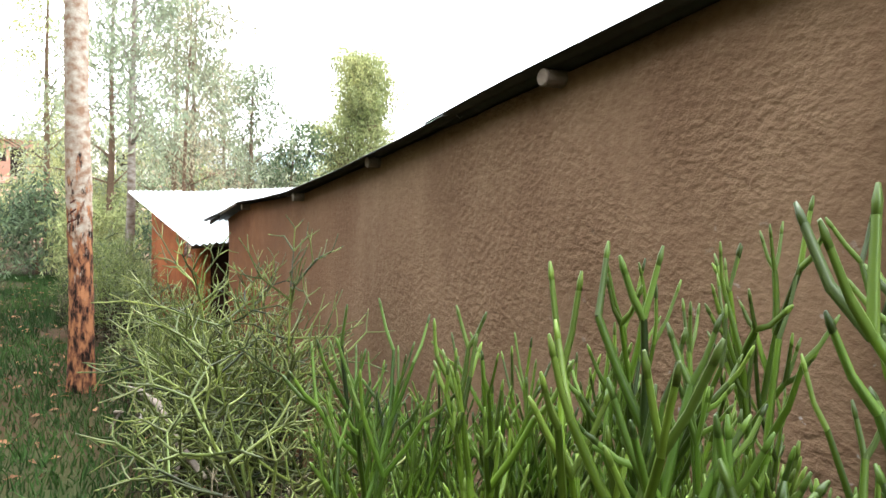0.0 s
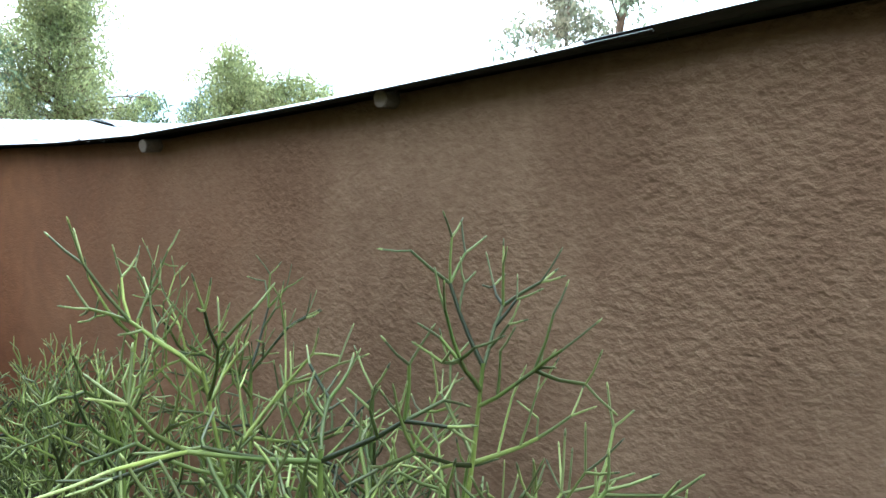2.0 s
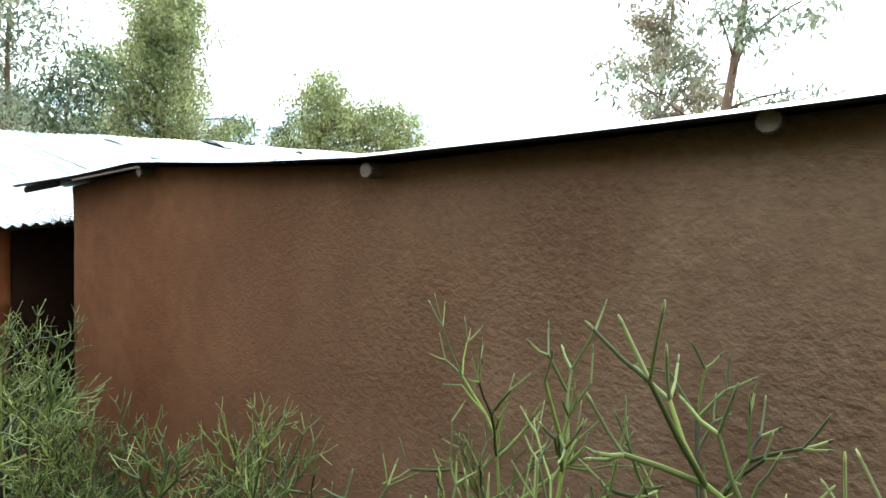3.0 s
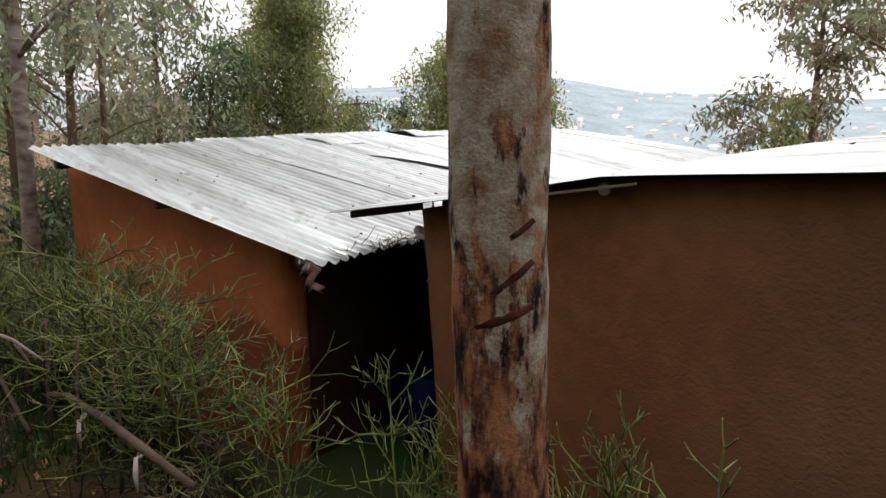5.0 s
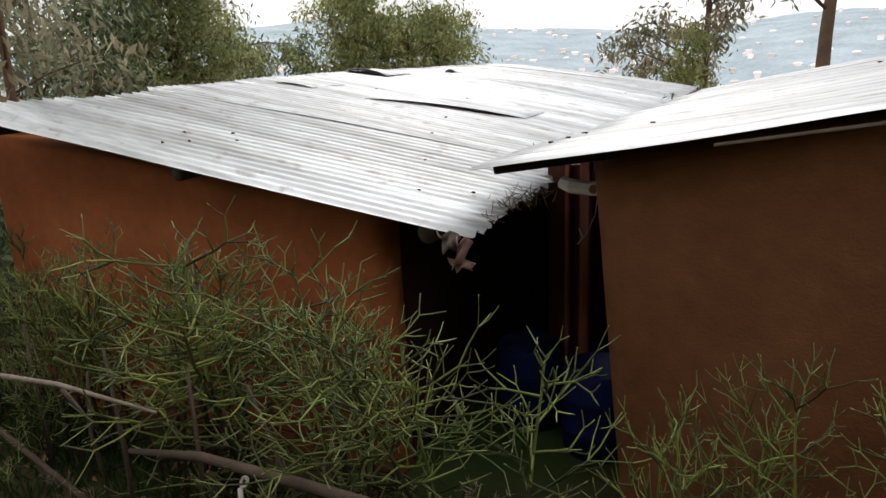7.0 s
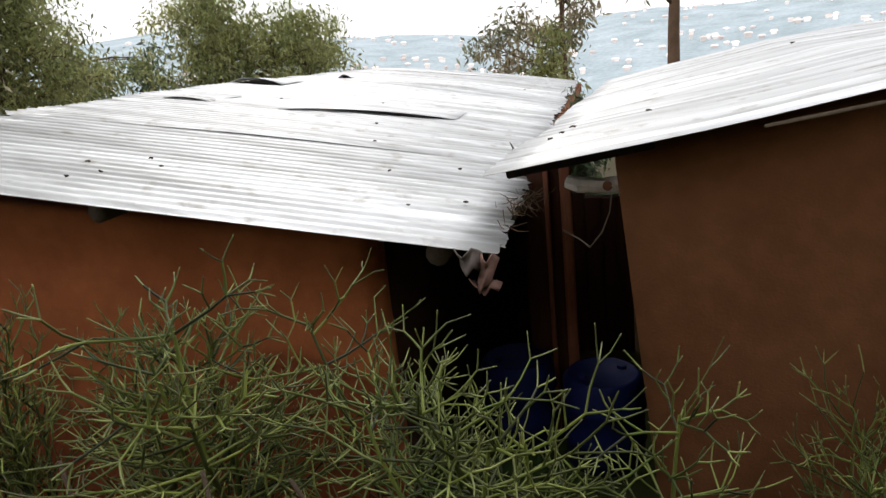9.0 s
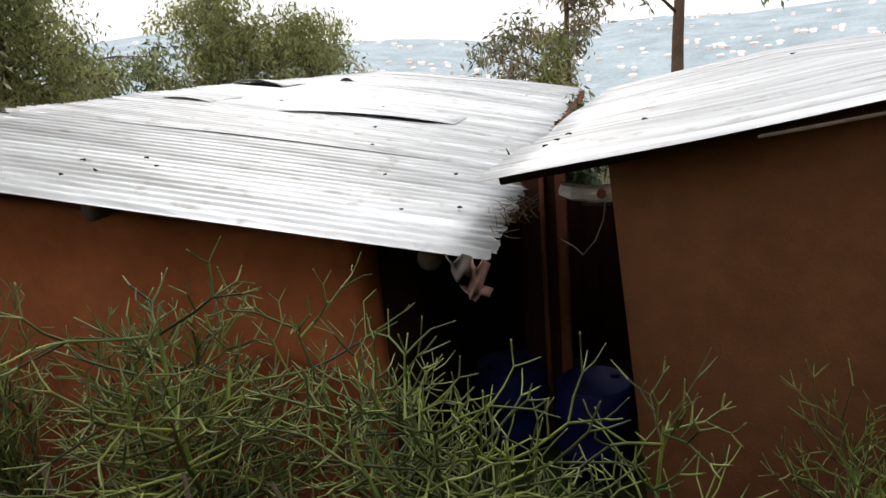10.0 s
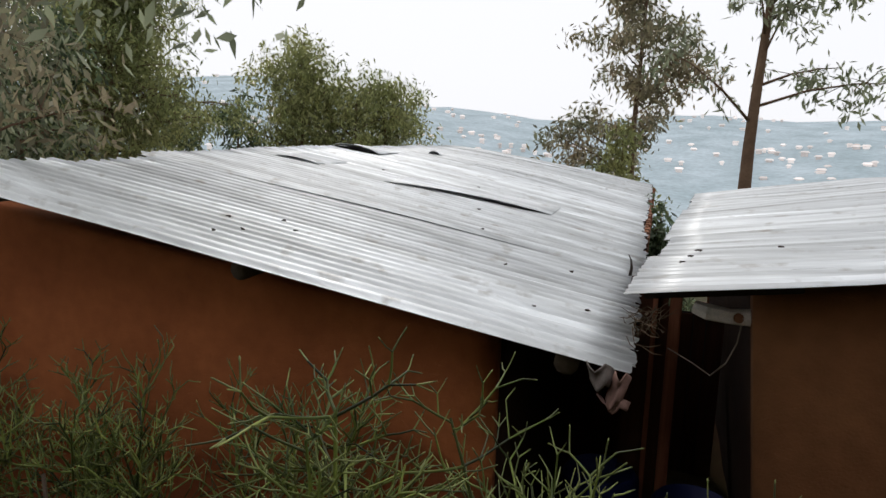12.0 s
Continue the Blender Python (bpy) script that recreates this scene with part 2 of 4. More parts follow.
def trunk_bark():
    """Grey-beige flaking bark mottled with brown; below, bare red-brown wood with charred streaks, meeting in a ragged line."""
    m = material("patchy_trunk_bark", (0.49, 0.42, 0.335), 0.9, scale=18, vary=0.5, bump=0.9, bump_scale=40, second=(0.27, 0.155, 0.095), stretch=(1.0, 1.0, 1.1))
    n, l = m.node_tree.nodes, m.node_tree.links
    b = n["Principled BSDF"]
    pale = b.inputs["Base Color"].links[0].from_socket
    n["Color Ramp"].color_ramp.elements[0].position, n["Color Ramp"].color_ramp.elements[1].position = 0.35, 0.64
    tc, sep, ns, add, ramp, mix, col, fine, mp = (n.new("ShaderNode" + k) for k in ("TexCoord", "SeparateXYZ", "TexNoise", "Math", "ValToRGB", "MixRGB", "ValToRGB", "TexNoise", "Mapping"))
    mp.inputs["Scale"].default_value = (1.6, 1.6, 0.55)
    l.new(tc.outputs["Object"], mp.inputs[0])
    l.new(tc.outputs["Object"], sep.inputs[0]), l.new(mp.outputs[0], ns.inputs[0]), l.new(mp.outputs[0], fine.inputs[0])
    ns.inputs["Scale"].default_value, ns.inputs["Detail"].default_value, ns.inputs["Roughness"].default_value = 11, 8, 0.68
    fine.inputs["Scale"].default_value, fine.inputs["Detail"].default_value, fine.inputs["Roughness"].default_value = 15, 7, 0.65
    add.operation = "MULTIPLY_ADD"
    add.inputs[1].default_value = -0.285
    l.new(sep.outputs["Z"], add.inputs[0]), l.new(ns.outputs[0], add.inputs[2])
    ramp.color_ramp.elements[0].position, ramp.color_ramp.elements[1].position = 0.0, 0.06
    l.new(add.outputs[0], ramp.inputs[0])
    col.color_ramp.elements[0].position, col.color_ramp.elements[1].position = 0.41, 0.60
    col.color_ramp.elements[0].color, col.color_ramp.elements[1].color = (0.016, 0.010, 0.008, 1), (0.44, 0.19, 0.085, 1)
    mid = col.color_ramp.elements.new(0.48)
    mid.color = (0.15, 0.062, 0.035, 1)
    l.new(fine.outputs[0], col.inputs[0])
    l.new(ramp.outputs[0], mix.inputs[0]), l.new(pale, mix.inputs[1]), l.new(col.outputs[0], mix.inputs[2])
    l.new(mix.outputs[0], b.inputs["Base Color"])
    return m


TRUNK_BARK = trunk_bark()
CUT = material("raw_red_cut_wood", (0.12, 0.035, 0.022), 0.95, scale=30, vary=0.5, bump=0.8, second=(0.035, 0.013, 0.010))
FAR_BARK = material("far_bark", (0.20, 0.13, 0.085), 0.9, scale=4, vary=0.3)
LEAF = material("eucalyptus_leaf", (0.38, 0.40, 0.26), 0.5, scale=1.0, vary=0.25, island=0.5, second=(0.20, 0.235, 0.14), through_light=0.55)
LEAF_RED = material("reddish_eucalyptus_leaf", (0.42, 0.34, 0.22), 0.5, scale=1.0, vary=0.25, island=0.5, second=(0.21, 0.235, 0.14), through_light=0.55)
LEAF_YELLOW = material("olive_green_leaf", (0.45, 0.45, 0.20), 0.55, scale=1.0, vary=0.25, island=0.5, second=(0.25, 0.29, 0.12), through_light=0.6)
LEAF_DARK = material("dark_leaf", (0.17, 0.22, 0.11), 0.55, scale=1.0, vary=0.25, island=0.6, second=(0.08, 0.12, 0.06), through_light=0.4)
TWIG = material("pencil_bush_twig", (0.175, 0.200, 0.044), 0.45, scale=3, vary=0.3, island=0.85, second=(0.028, 0.052, 0.011))
TWIG.node_tree.nodes["Principled BSDF"].inputs["Specular IOR Level"].default_value = 0.3
TWIG_FRESH = material("fresh_pencil_bush_twig", (0.105, 0.160, 0.012), 0.42, scale=3, vary=0.3, island=0.75, second=(0.022, 0.052, 0.005))
TWIG_FRESH.node_tree.nodes["Principled BSDF"].inputs["Specular IOR Level"].default_value = 0.35
# Yellowish end twigs, paled in colour for sky light on the hedge.
TIP = material("sky_paled_end_twig", (0.205, 0.225, 0.062), 0.5, scale=3, vary=0.25, island=0.65, second=(0.085, 0.110, 0.026))
FRESH_TIP = material("fresh_end_twig", (0.135, 0.190, 0.022), 0.45, scale=3, vary=0.25, island=0.6, second=(0.045, 0.090, 0.010))
# Dry brown twigs, darkened to carry the shade within the hedge.
DRY_SHADED_TWIG = material("shade_dark_dry_twig", (0.024, 0.018, 0.011), 0.9, scale=5, vary=0.3, island=0.7, second=(0.010, 0.008, 0.005))
PALE_TWIG = material("bleached_dead_twig", (0.24, 0.20, 0.13), 0.9, scale=5, vary=0.3, island=0.7, second=(0.07, 0.055, 0.035))
WOODY = material("woody_stem", (0.045, 0.034, 0.022), 0.9, scale=8, vary=0.3, bump=0.3)
DEAD = material("dead_grey_branch", (0.30, 0.245, 0.195), 0.9, scale=12, vary=0.3, bump=0.4)
DARK_STICK = material("dull_brown_branch", (0.11, 0.08, 0.058), 0.9, scale=12, vary=0.3, bump=0.4)
RAG = material("pale_rag", (0.66, 0.58, 0.54), 0.95, scale=14, vary=0.2)
BLUE = material("blue_plastic", (0.006, 0.011, 0.065), 0.62, scale=5, vary=0.15)
GREY_PLASTIC = material("grey_plastic_sheet", (0.17, 0.14, 0.125), 0.6, scale=10, vary=0.3)
PINK_PLASTIC = material("pink_torn_sheet", (0.28, 0.165, 0.135), 0.7, scale=10, vary=0.3)
STRAW = material("dry_straw", (0.16, 0.11, 0.07), 0.95, scale=10, vary=0.3, island=0.5)
GRASS = material("short_grass", (0.045, 0.090, 0.020), 0.7, scale=0.8, vary=0.2, island=0.5, second=(0.020, 0.045, 0.012), through_light=0.2)
DRY_LEAF = material("dry_leaf", (0.32, 0.17, 0.09), 0.9, scale=3, vary=0.3, island=0.5)
SOIL = material("red_soil_with_grass", (0.030, 0.048, 0.013), 0.98, scale=0.55, vary=0.3, bump=0.7, bump_scale=9, second=(0.060, 0.027, 0.015))


def bare_west_slope():
    """Beyond the yard the soil is bare and dusty pink in large patches."""
    n, l = SOIL.node_tree.nodes, SOIL.node_tree.links
    b = n["Principled BSDF"]
    near = b.inputs["Base Color"].links[0].from_socket
    tc, sep, far, ns, edge, both, mix = (n.new("ShaderNode" + k) for k in ("TexCoord", "SeparateXYZ", "MapRange", "TexNoise", "ValToRGB", "Math", "MixRGB"))
    l.new(tc.outputs["Object"], sep.inputs[0]), l.new(tc.outputs["Object"], ns.inputs[0])
    ns.inputs["Scale"].default_value, ns.inputs["Detail"].default_value = 0.22, 6
    far.inputs["From Min"].default_value, far.inputs["From Max"].default_value = -11, -17
    l.new(sep.outputs["X"], far.inputs["Value"])
    edge.color_ramp.elements[0].position, edge.color_ramp.elements[1].position = 0.42, 0.50
    l.new(ns.outputs[0], edge.inputs[0])
    both.operation = "MULTIPLY"
    l.new(far.outputs[0], both.inputs[0]), l.new(edge.outputs[0], both.inputs[1])
    mix.inputs[2].default_value = (0.36, 0.21, 0.145, 1)
    l.new(both.outputs[0], mix.inputs[0]), l.new(near, mix.inputs[1])
    l.new(mix.outputs[0], b.inputs["Base Color"])


bare_west_slope()
# Haze is painted in: blue-grey colour plus a glow.
HILL = material("haze_tinted_hillside", (0.385, 0.445, 0.475), 1.0, scale=0.03, vary=0.3, second=(0.27, 0.33, 0.35), emit=0.70)
# Pale walls that glow without a lamp, standing in for distance haze.
HOUSE_WHITE_GLOW = material("far_house", (0.75, 0.68, 0.64), 0.8, scale=0.1, vary=0.15, island=0.35, emit=0.9)
PINK_EARTH = material("pink_earth_wall", (0.48, 0.28, 0.20), 0.9, scale=0.8, vary=0.15)
DARK_LITTER = material("blown_debris", (0.07, 0.055, 0.045), 0.95, scale=20, vary=0.3)

# ---- mesh helpers ----


def mesh_from(name, verts, faces, mat, smooth=False):
    me = bpy.data.meshes.new(name)
    me.from_pydata([tuple(v) for v in verts], [], [tuple(f) for f in faces])
    me.materials.append(mat)
    if smooth:
        me.polygons.foreach_set("use_smooth", [True] * len(me.polygons))
    me.update()
    return me


def part(name, me, parent, label=""):
    ob = new(name, me)
    ob.parent = parent
    if label:
        ob["label"] = label
    return ob


def thing(name, label, category, group="", kind="", at=(0, 0, 0)):
    ob = new(name)
    ob.empty_display_size = 0.2
    ob.location = at
    return tagged(ob, label, category, group, kind)


def tube(points, radii, sides=8, cap=True):
    """Vertices and faces of a tapered tube along points."""
    pts = [Vector(p) for p in points]
    verts, faces = [], []
    for i, p in enumerate(pts):
        d = (pts[min(i + 1, len(pts) - 1)] - pts[max(i - 1, 0)]).normalized()
        a = d.orthogonal().normalized() if abs(d.z) < 0.95 else Vector((1, 0, 0)).cross(d).normalized()
        if i and (a.dot(last) < 0):
            a = -a
        if i:
            a = (last - d * last.dot(d)).normalized()
        last = a
        b = d.cross(a)
        for k in range(sides):
            w = 2 * math.pi * k / sides
            verts.append(p + (a * math.cos(w) + b * math.sin(w)) * radii[i])
    for i in range(len(pts) - 1):
        for k in range(sides):
            j = (k + 1) % sides
            faces.append((i * sides + k, i * sides + j, (i + 1) * sides + j, (i + 1) * sides + k))
    if cap:
        faces.append(tuple(range(sides))[::-1])
        faces.append(tuple((len(pts) - 1) * sides + k for k in range(sides)))
    return verts, faces


def join(pieces):
    verts, faces = [], []
    for v, f in pieces:
        o = len(verts)
        verts += list(v)
        faces += [tuple(i + o for i in q) for q in f]
    return verts, faces


def box(x0, x1, y0, y1, z0, z1, chamfer=0.0):
    bm = bmesh.new()
    bmesh.ops.create_cube(bm, size=1.0)
    bmesh.ops.scale(bm, vec=(x1 - x0, y1 - y0, z1 - z0), verts=bm.verts)
    bmesh.ops.translate(bm, vec=((x0 + x1) / 2, (y0 + y1) / 2, (z0 + z1) / 2), verts=bm.verts)
    if chamfer:
        bmesh.ops.bevel(bm, geom=bm.edges[:], offset=chamfer, segments=2, affect="EDGES")
    verts = [v.co.copy() for v in bm.verts]
    bm.verts.index_update()
    faces = [tuple(v.index for v in f.verts) for f in bm.faces]
    bm.free()
    return verts, faces


def smooth_step(v):
    v = min(1.0, max(0.0, v))
    return v * v * (3 - 2 * v)


def lerp_profile(profile, s):
    for (s0, v0), (s1, v1) in zip(profile, profile[1:]):
        if s <= s1:
            return v0 + (v1 - v0) * (s - s0) / (s1 - s0)
    return profile[-1][1]


# ---- ground, hills, distance ----


def ground_z(x, y):
    z = -1.28 - 0.40 * smooth_step((y + 1.35) / 0.9) + 0.05 * noise.noise((x * 0.7, y * 0.7, 0))
    z -= 16 * (1 - math.exp(-max(0.0, y - 8.5) / 70))
    # Last term: an unseen bank behind the path, added to block sky light.
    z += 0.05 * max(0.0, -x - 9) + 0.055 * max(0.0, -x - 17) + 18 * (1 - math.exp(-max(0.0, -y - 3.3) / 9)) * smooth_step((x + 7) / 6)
    return z if math.hypot(x, y) < 60 else max(-22.0, z)


def hill_z(r, az):
    top = 80 + 14 * math.sin(az * 3.1 + 0.7) + 9 * math.sin(az * 8.3 + 2) + 4 * math.sin(az * 21)
    return -26 + (top + 26) * smooth_step((r - 180) / 820)


def build_ground():
    radii = [0.0] + [0.35 * 1.072 ** i for i in range(135)]
    segs = 160
    verts, faces = [(0, 0, ground_z(0, 0))], []
    for r in radii[1:]:
        for k in range(segs):
            a = 2 * math.pi * k / segs
            x, y = r * math.cos(a), r * math.sin(a)
            z = ground_z(x, y)
            if r > 90:
                z += (-24 - z) * smooth_step((r - 90) / 120)
            verts.append((x, y, z))
    for i in range(len(radii) - 2):
        for k in range(segs):
            j = (k + 1) % segs
            o = 1 + i * segs
            faces.append((o + k, o + segs + k, o + segs + j, o + j))
    faces += [(0, 1 + k, 1 + (k + 1) % segs) for k in range(segs)]
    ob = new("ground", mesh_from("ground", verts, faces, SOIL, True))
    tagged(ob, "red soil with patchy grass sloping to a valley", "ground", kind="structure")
    verts, faces, segs = [], [], 240
    rings = [200 + 50 * i for i in range(19)]
    for r in rings:
        for k in range(segs):
            a = 2 * math.pi * k / segs
            rr = r * (1 + 0.05 * math.sin(5 * a))
            verts.append((rr * math.cos(a), rr * math.sin(a), hill_z(r, a) + (3 * noise.noise((rr * math.cos(a) / 40, rr * math.sin(a) / 40, 1)))))
    for i in range(len(rings) - 1):
        for k in range(segs):
            j = (k + 1) % segs
            faces.append((i * segs + k, (i + 1) * segs + k, (i + 1) * segs + j, i * segs + j))
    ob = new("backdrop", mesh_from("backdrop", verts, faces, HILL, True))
    tagged(ob, "haze-tinted blue-green hillside across the valley", "hillside", kind="structure")
    rng = random.Random(5)
    pieces = []
    for _ in range(400):
        a = rng.uniform(0.9, 2.9)
        r = rng.choice((rng.uniform(430, 600), rng.uniform(480, 900)))
        rr = r * (1 + 0.05 * math.sin(5 * a))
        x, y, z = rr * math.cos(a), rr * math.sin(a), hill_z(r, a)
        w, d, h = rng.uniform(0.9, 2.3), rng.uniform(0.9, 2), rng.uniform(1.0, 2.4)
        v, f = box(x - w, x + w, y - d, y + d, z - 2, z + h)
        v = v + [Vector((x - w - 1, y - d - 1, z + h)), Vector((x + w + 1, y - d - 1, z + h)), Vector((x + w + 1, y + d + 1, z + h)), Vector((x - w - 1, y + d + 1, z + h)), Vector((x - w, y, z + h + 1.2)), Vector((x + w, y, z + h + 1.2))]
        f = f + [(8, 9, 13, 12), (10, 11, 12, 13), (9, 10, 13), (11, 8, 12)]
        pieces.append((v, f))
    ob = new("far_town", mesh_from("far_town", *join(pieces), HOUSE_WHITE_GLOW))
    tagged(ob, "pale far-off houses scattered over the hillside", "houses", kind="stuff")


build_ground()

# ---- walls ----


def mud_wall(name, a, b, top, bottom, thick, mat, parent, seed, lean=(0.0, 0.0), label="", rough=0.012, batter=0.0):
    """An uneven plastered wall from a to b in plan; top: profile of heights along it; lean: how far each end shifts inwards at the foot."""
    ax, ay, bx, by = *a, *b
    length = math.hypot(bx - ax, by - ay)
    ux, uy = (bx - ax) / length, (by - ay) / length
    nx, ny = uy, -ux
    cols, rows_ = max(2, int(length / 0.09)), 24
    verts, faces = [], []
    for side in (0, 1):
        for i in range(cols + 1):
            for j in range(rows_ + 1):
                f = j / rows_
                s = length * i / cols
                zt = lerp_profile(top, s)
                z = bottom + (zt - bottom) * f
                s2 = s + lean[0] * (1 - f) * (1 - i / cols) - lean[1] * (1 - f) * (i / cols)
                edge = min(s, length - s)
                d = rough * noise.noise((s * 1.3, z * 1.3, seed)) + rough * 0.5 * noise.noise((s * 5, z * 5, seed + 3))
                d -= 0.05 * max(0.0, 1 - edge / 0.10) ** 2
                off = (d if side == 0 else -thick - d) - batter * (1 - f)
                verts.append((ax + ux * s2 + nx * off, ay + uy * s2 + ny * off, z))
    n = (cols + 1) * (rows_ + 1)
    at = lambda side, i, j: side * n + i * (rows_ + 1) + j
    for i in range(cols):
        for j in range(rows_):
            faces.append((at(0, i, j), at(0, i + 1, j), at(0, i + 1, j + 1), at(0, i, j + 1)))
            faces.append((at(1, i, j), at(1, i, j + 1), at(1, i + 1, j + 1), at(1, i + 1, j)))
        faces.append((at(0, i, rows_), at(0, i + 1, rows_), at(1, i + 1, rows_), at(1, i, rows_)))
        faces.append((at(0, i, 0), at(1, i, 0), at(1, i + 1, 0), at(0, i + 1, 0)))
    for j in range(rows_):
        faces.append((at(0, 0, j), at(0, 0, j + 1), at(1, 0, j + 1), at(1, 0, j)))
        faces.append((at(0, cols, j), at(1, cols, j), at(1, cols, j + 1), at(0, cols, j + 1)))
    return part(name, mesh_from(name, verts, faces, mat, True), parent, label)


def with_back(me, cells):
    """Gives the sheet's lower faces, every second of the first cells, the shade-darkened underside."""
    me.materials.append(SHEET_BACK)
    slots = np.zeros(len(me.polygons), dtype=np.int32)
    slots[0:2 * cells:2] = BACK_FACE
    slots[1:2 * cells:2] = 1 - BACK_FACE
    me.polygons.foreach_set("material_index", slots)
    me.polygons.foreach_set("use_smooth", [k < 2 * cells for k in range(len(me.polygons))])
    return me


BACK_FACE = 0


def corrugated(name, corner, u_range, v_range, parent, rng, pitch=0.076, depth=0.013, lift=0.0, mat=None, bow=0.0):
    """One corrugated sheet: corner(u, v) gives the roof's surface; ridges run along u."""
    u0, u1 = u_range
    v0, v1 = v_range
    nv = max(6, int((v1 - v0) / pitch * 6))
    nu = 14
    ph = rng.uniform(0, 6.28)
    twist = [rng.uniform(-0.28, 0.28) * depth for _ in range(4)]
    rag = [rng.uniform(-0.006, 0.006) for _ in range(nv + 1)]
    verts, faces = [], []
    for layer in (0, 1):
        for i in range(nu + 1):
            for j in range(nv + 1):
                fu, fv = i / nu, j / nv
                v = v0 + (v1 - v0) * fv
                u = u0 + (u1 - u0) * fu + (rag[j] if i in (0, nu) else 0)
                p = corner(u, v)
                z = depth * math.sin(2 * math.pi * v / pitch + ph)
                z += lift + twist[0] * (1 - fu) * (1 - fv) + twist[1] * fu * (1 - fv) + twist[2] * (1 - fu) * fv + twist[3] * fu * fv
                z += 0.018 * noise.noise((u * 0.9, v * 1.6, 7.3)) + bow * math.sin(math.pi * fu) * (1 - fv) ** 4
                verts.append((p[0], p[1], p[2] + z - 0.0015 * layer))
    n = (nu + 1) * (nv + 1)
    for i in range(nu):
        for j in range(nv):
            q = (i * (nv + 1) + j, (i + 1) * (nv + 1) + j, (i + 1) * (nv + 1) + j + 1, i * (nv + 1) + j + 1)
            faces.append(q)
            faces.append(tuple(n + k for k in q[::-1]))
    for i in range(nu):
        for j in (0, nv):
            k = i * (nv + 1) + j
            faces.append((k, k + nv + 1, n + k + nv + 1, n + k))
    for j in range(nv):
        for i in (0, nu):
            k = i * (nv + 1) + j
            faces.append((k, k + 1, n + k + 1, n + k))
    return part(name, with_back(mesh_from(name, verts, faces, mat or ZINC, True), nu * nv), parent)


# ---- the brown house ----
BROWN_RAKE = [(-0.46, 0.02), (1.14, 0.25), (2.88, 0.335), (4.21, 0.508), (5.69, 0.708), (8.6, 1.10)]
B_RISE = 0.052
brown_house = thing("brown_house", "low house of rough brown mud plaster under a zinc roof", "house", at=(0, 0, -1.7))


def brown_roof(x, y):
    k = min(1.0, max(0.0, (y + 0.2) / 4.3))
    shift = 0.36 * k * max(0.0, 1 - (x + 0.46) / 3)
    return (x + shift, y + (0.095 * smooth_step((x + 0.46) / 1.8) + 0.015 * noise.noise((x * 1.5, 3, 1))) * (1 - k), lerp_profile(BROWN_RAKE, x) + B_RISE * (y + 0.16))


def build_brown_house():
    h = brown_house
    lift = h.location.z

    def down(ob):
        ob.location = (0, 0, -lift)
        return ob

    top = [(x, z - 0.018) for x, z in BROWN_RAKE if x >= 0]
    top = [(0.0, 0.045)] + top
    down(mud_wall("front_wall", (0, 0), (6.76, 0), top, -1.95, 0.22, MUD_BROWN, h, 1, (0.19, 0), "rough brown mud-plastered wall", 0.02))
    down(mud_wall("side_wall", (0.02, 4.05), (0.02, 0.13), [(0, 0.17), (4.03, -0.04)], -1.95, 0.2, MUD_SHADED, h, 2, (0, 0.0), batter=0.20))
    down(mud_wall("end_wall", (8.5, 0), (8.5, 4.05), [(0, 0.95), (4.05, 1.15)], -1.95, 0.2, MUD_BROWN, h, 3))
    down(mud_wall("back_wall", (8.4, 4.1), (0.1, 4.1), [(0, 1.15), (8.3, 0.2)], -1.95, 0.2, MUD_BROWN, h, 4))
    down(mud_wall("front_wall", (7.05, 0.03), (8.5, 0.03), [(0, 0.83), (1.58, 1.0)], -1.95, 0.22, MUD_BROWN, h, 5))
    down(part("corner_pillar", mesh_from("corner_pillar", *box(6.74, 7.06, -0.05, 0.24, -1.95, 0.83, 0.015), CEMENT, False), h, "grey cement-rendered pillar"))
    rng = random.Random(3)
    for c, (u0, u1) in enumerate(((-0.46, 2.32), (2.2, 5.05), (4.9, 7.0), (6.85, 8.7))):
        for k in range(6):
            v0 = -0.2 + 0.72 * k
            down(corrugated("roof_sheet", brown_roof, (u0 + rng.uniform(-0.03, 0.03), u1), (v0, min(4.3, v0 + 0.77)), h, rng, lift=0.005 * (c % 2) + 0.003 * (k % 2), depth=0.009))
    for x, z in ((1.14, 0.185), (2.88, 0.275), (4.21, 0.455), (5.69, 0.655), (7.2, 0.86)):
        out = -0.068 - 0.015 * rng.random()
        v, f = tube([(x - 0.02, out, z + 0.014), (x, 2, z + 0.1), (x, 4.25, z + 0.21)], [0.030, 0.032, 0.033], 16)
        pole = down(part("purlin", mesh_from("purlin", v, f, POLE, False), h, "round pole purlin with a pale sawn end"))
        v, f = tube([(x - 0.02, out - 0.004, z + 0.0138), (x - 0.02, out, z + 0.014)], [0.026, 0.0285], 14)
        part("sawn_end", mesh_from("sawn_end", v, f, PALE_WOOD, False), pole, "pale sawn end grain")
    # Added pole, closes the slit of sky between wall top and roof.
    plate = [(x, 0.13, lerp_profile(BROWN_RAKE, x) - 0.03) for x in (0.1, 1.14, 2.0, 2.88, 4.21, 5.69, 8.4)]
    down(part("slit_filler_pole", mesh_from("slit_filler_pole", *tube(plate, [0.035] * 7, 8), DARK_WOOD, True), h, "added dark pole closing the slit along the wall's top"))
    lath = box(0, 0.8, -0.010, 0.0, -0.006, 0.006, 0.002)
    ob = down(part("rake_board", mesh_from("rake_board", *lath, PALE_WOOD), h, "thin pale split board"))
    ob.location = (0.50, -0.15, 0.115 - lift)
    ob.rotation_euler = (0, radians(-8), 0)
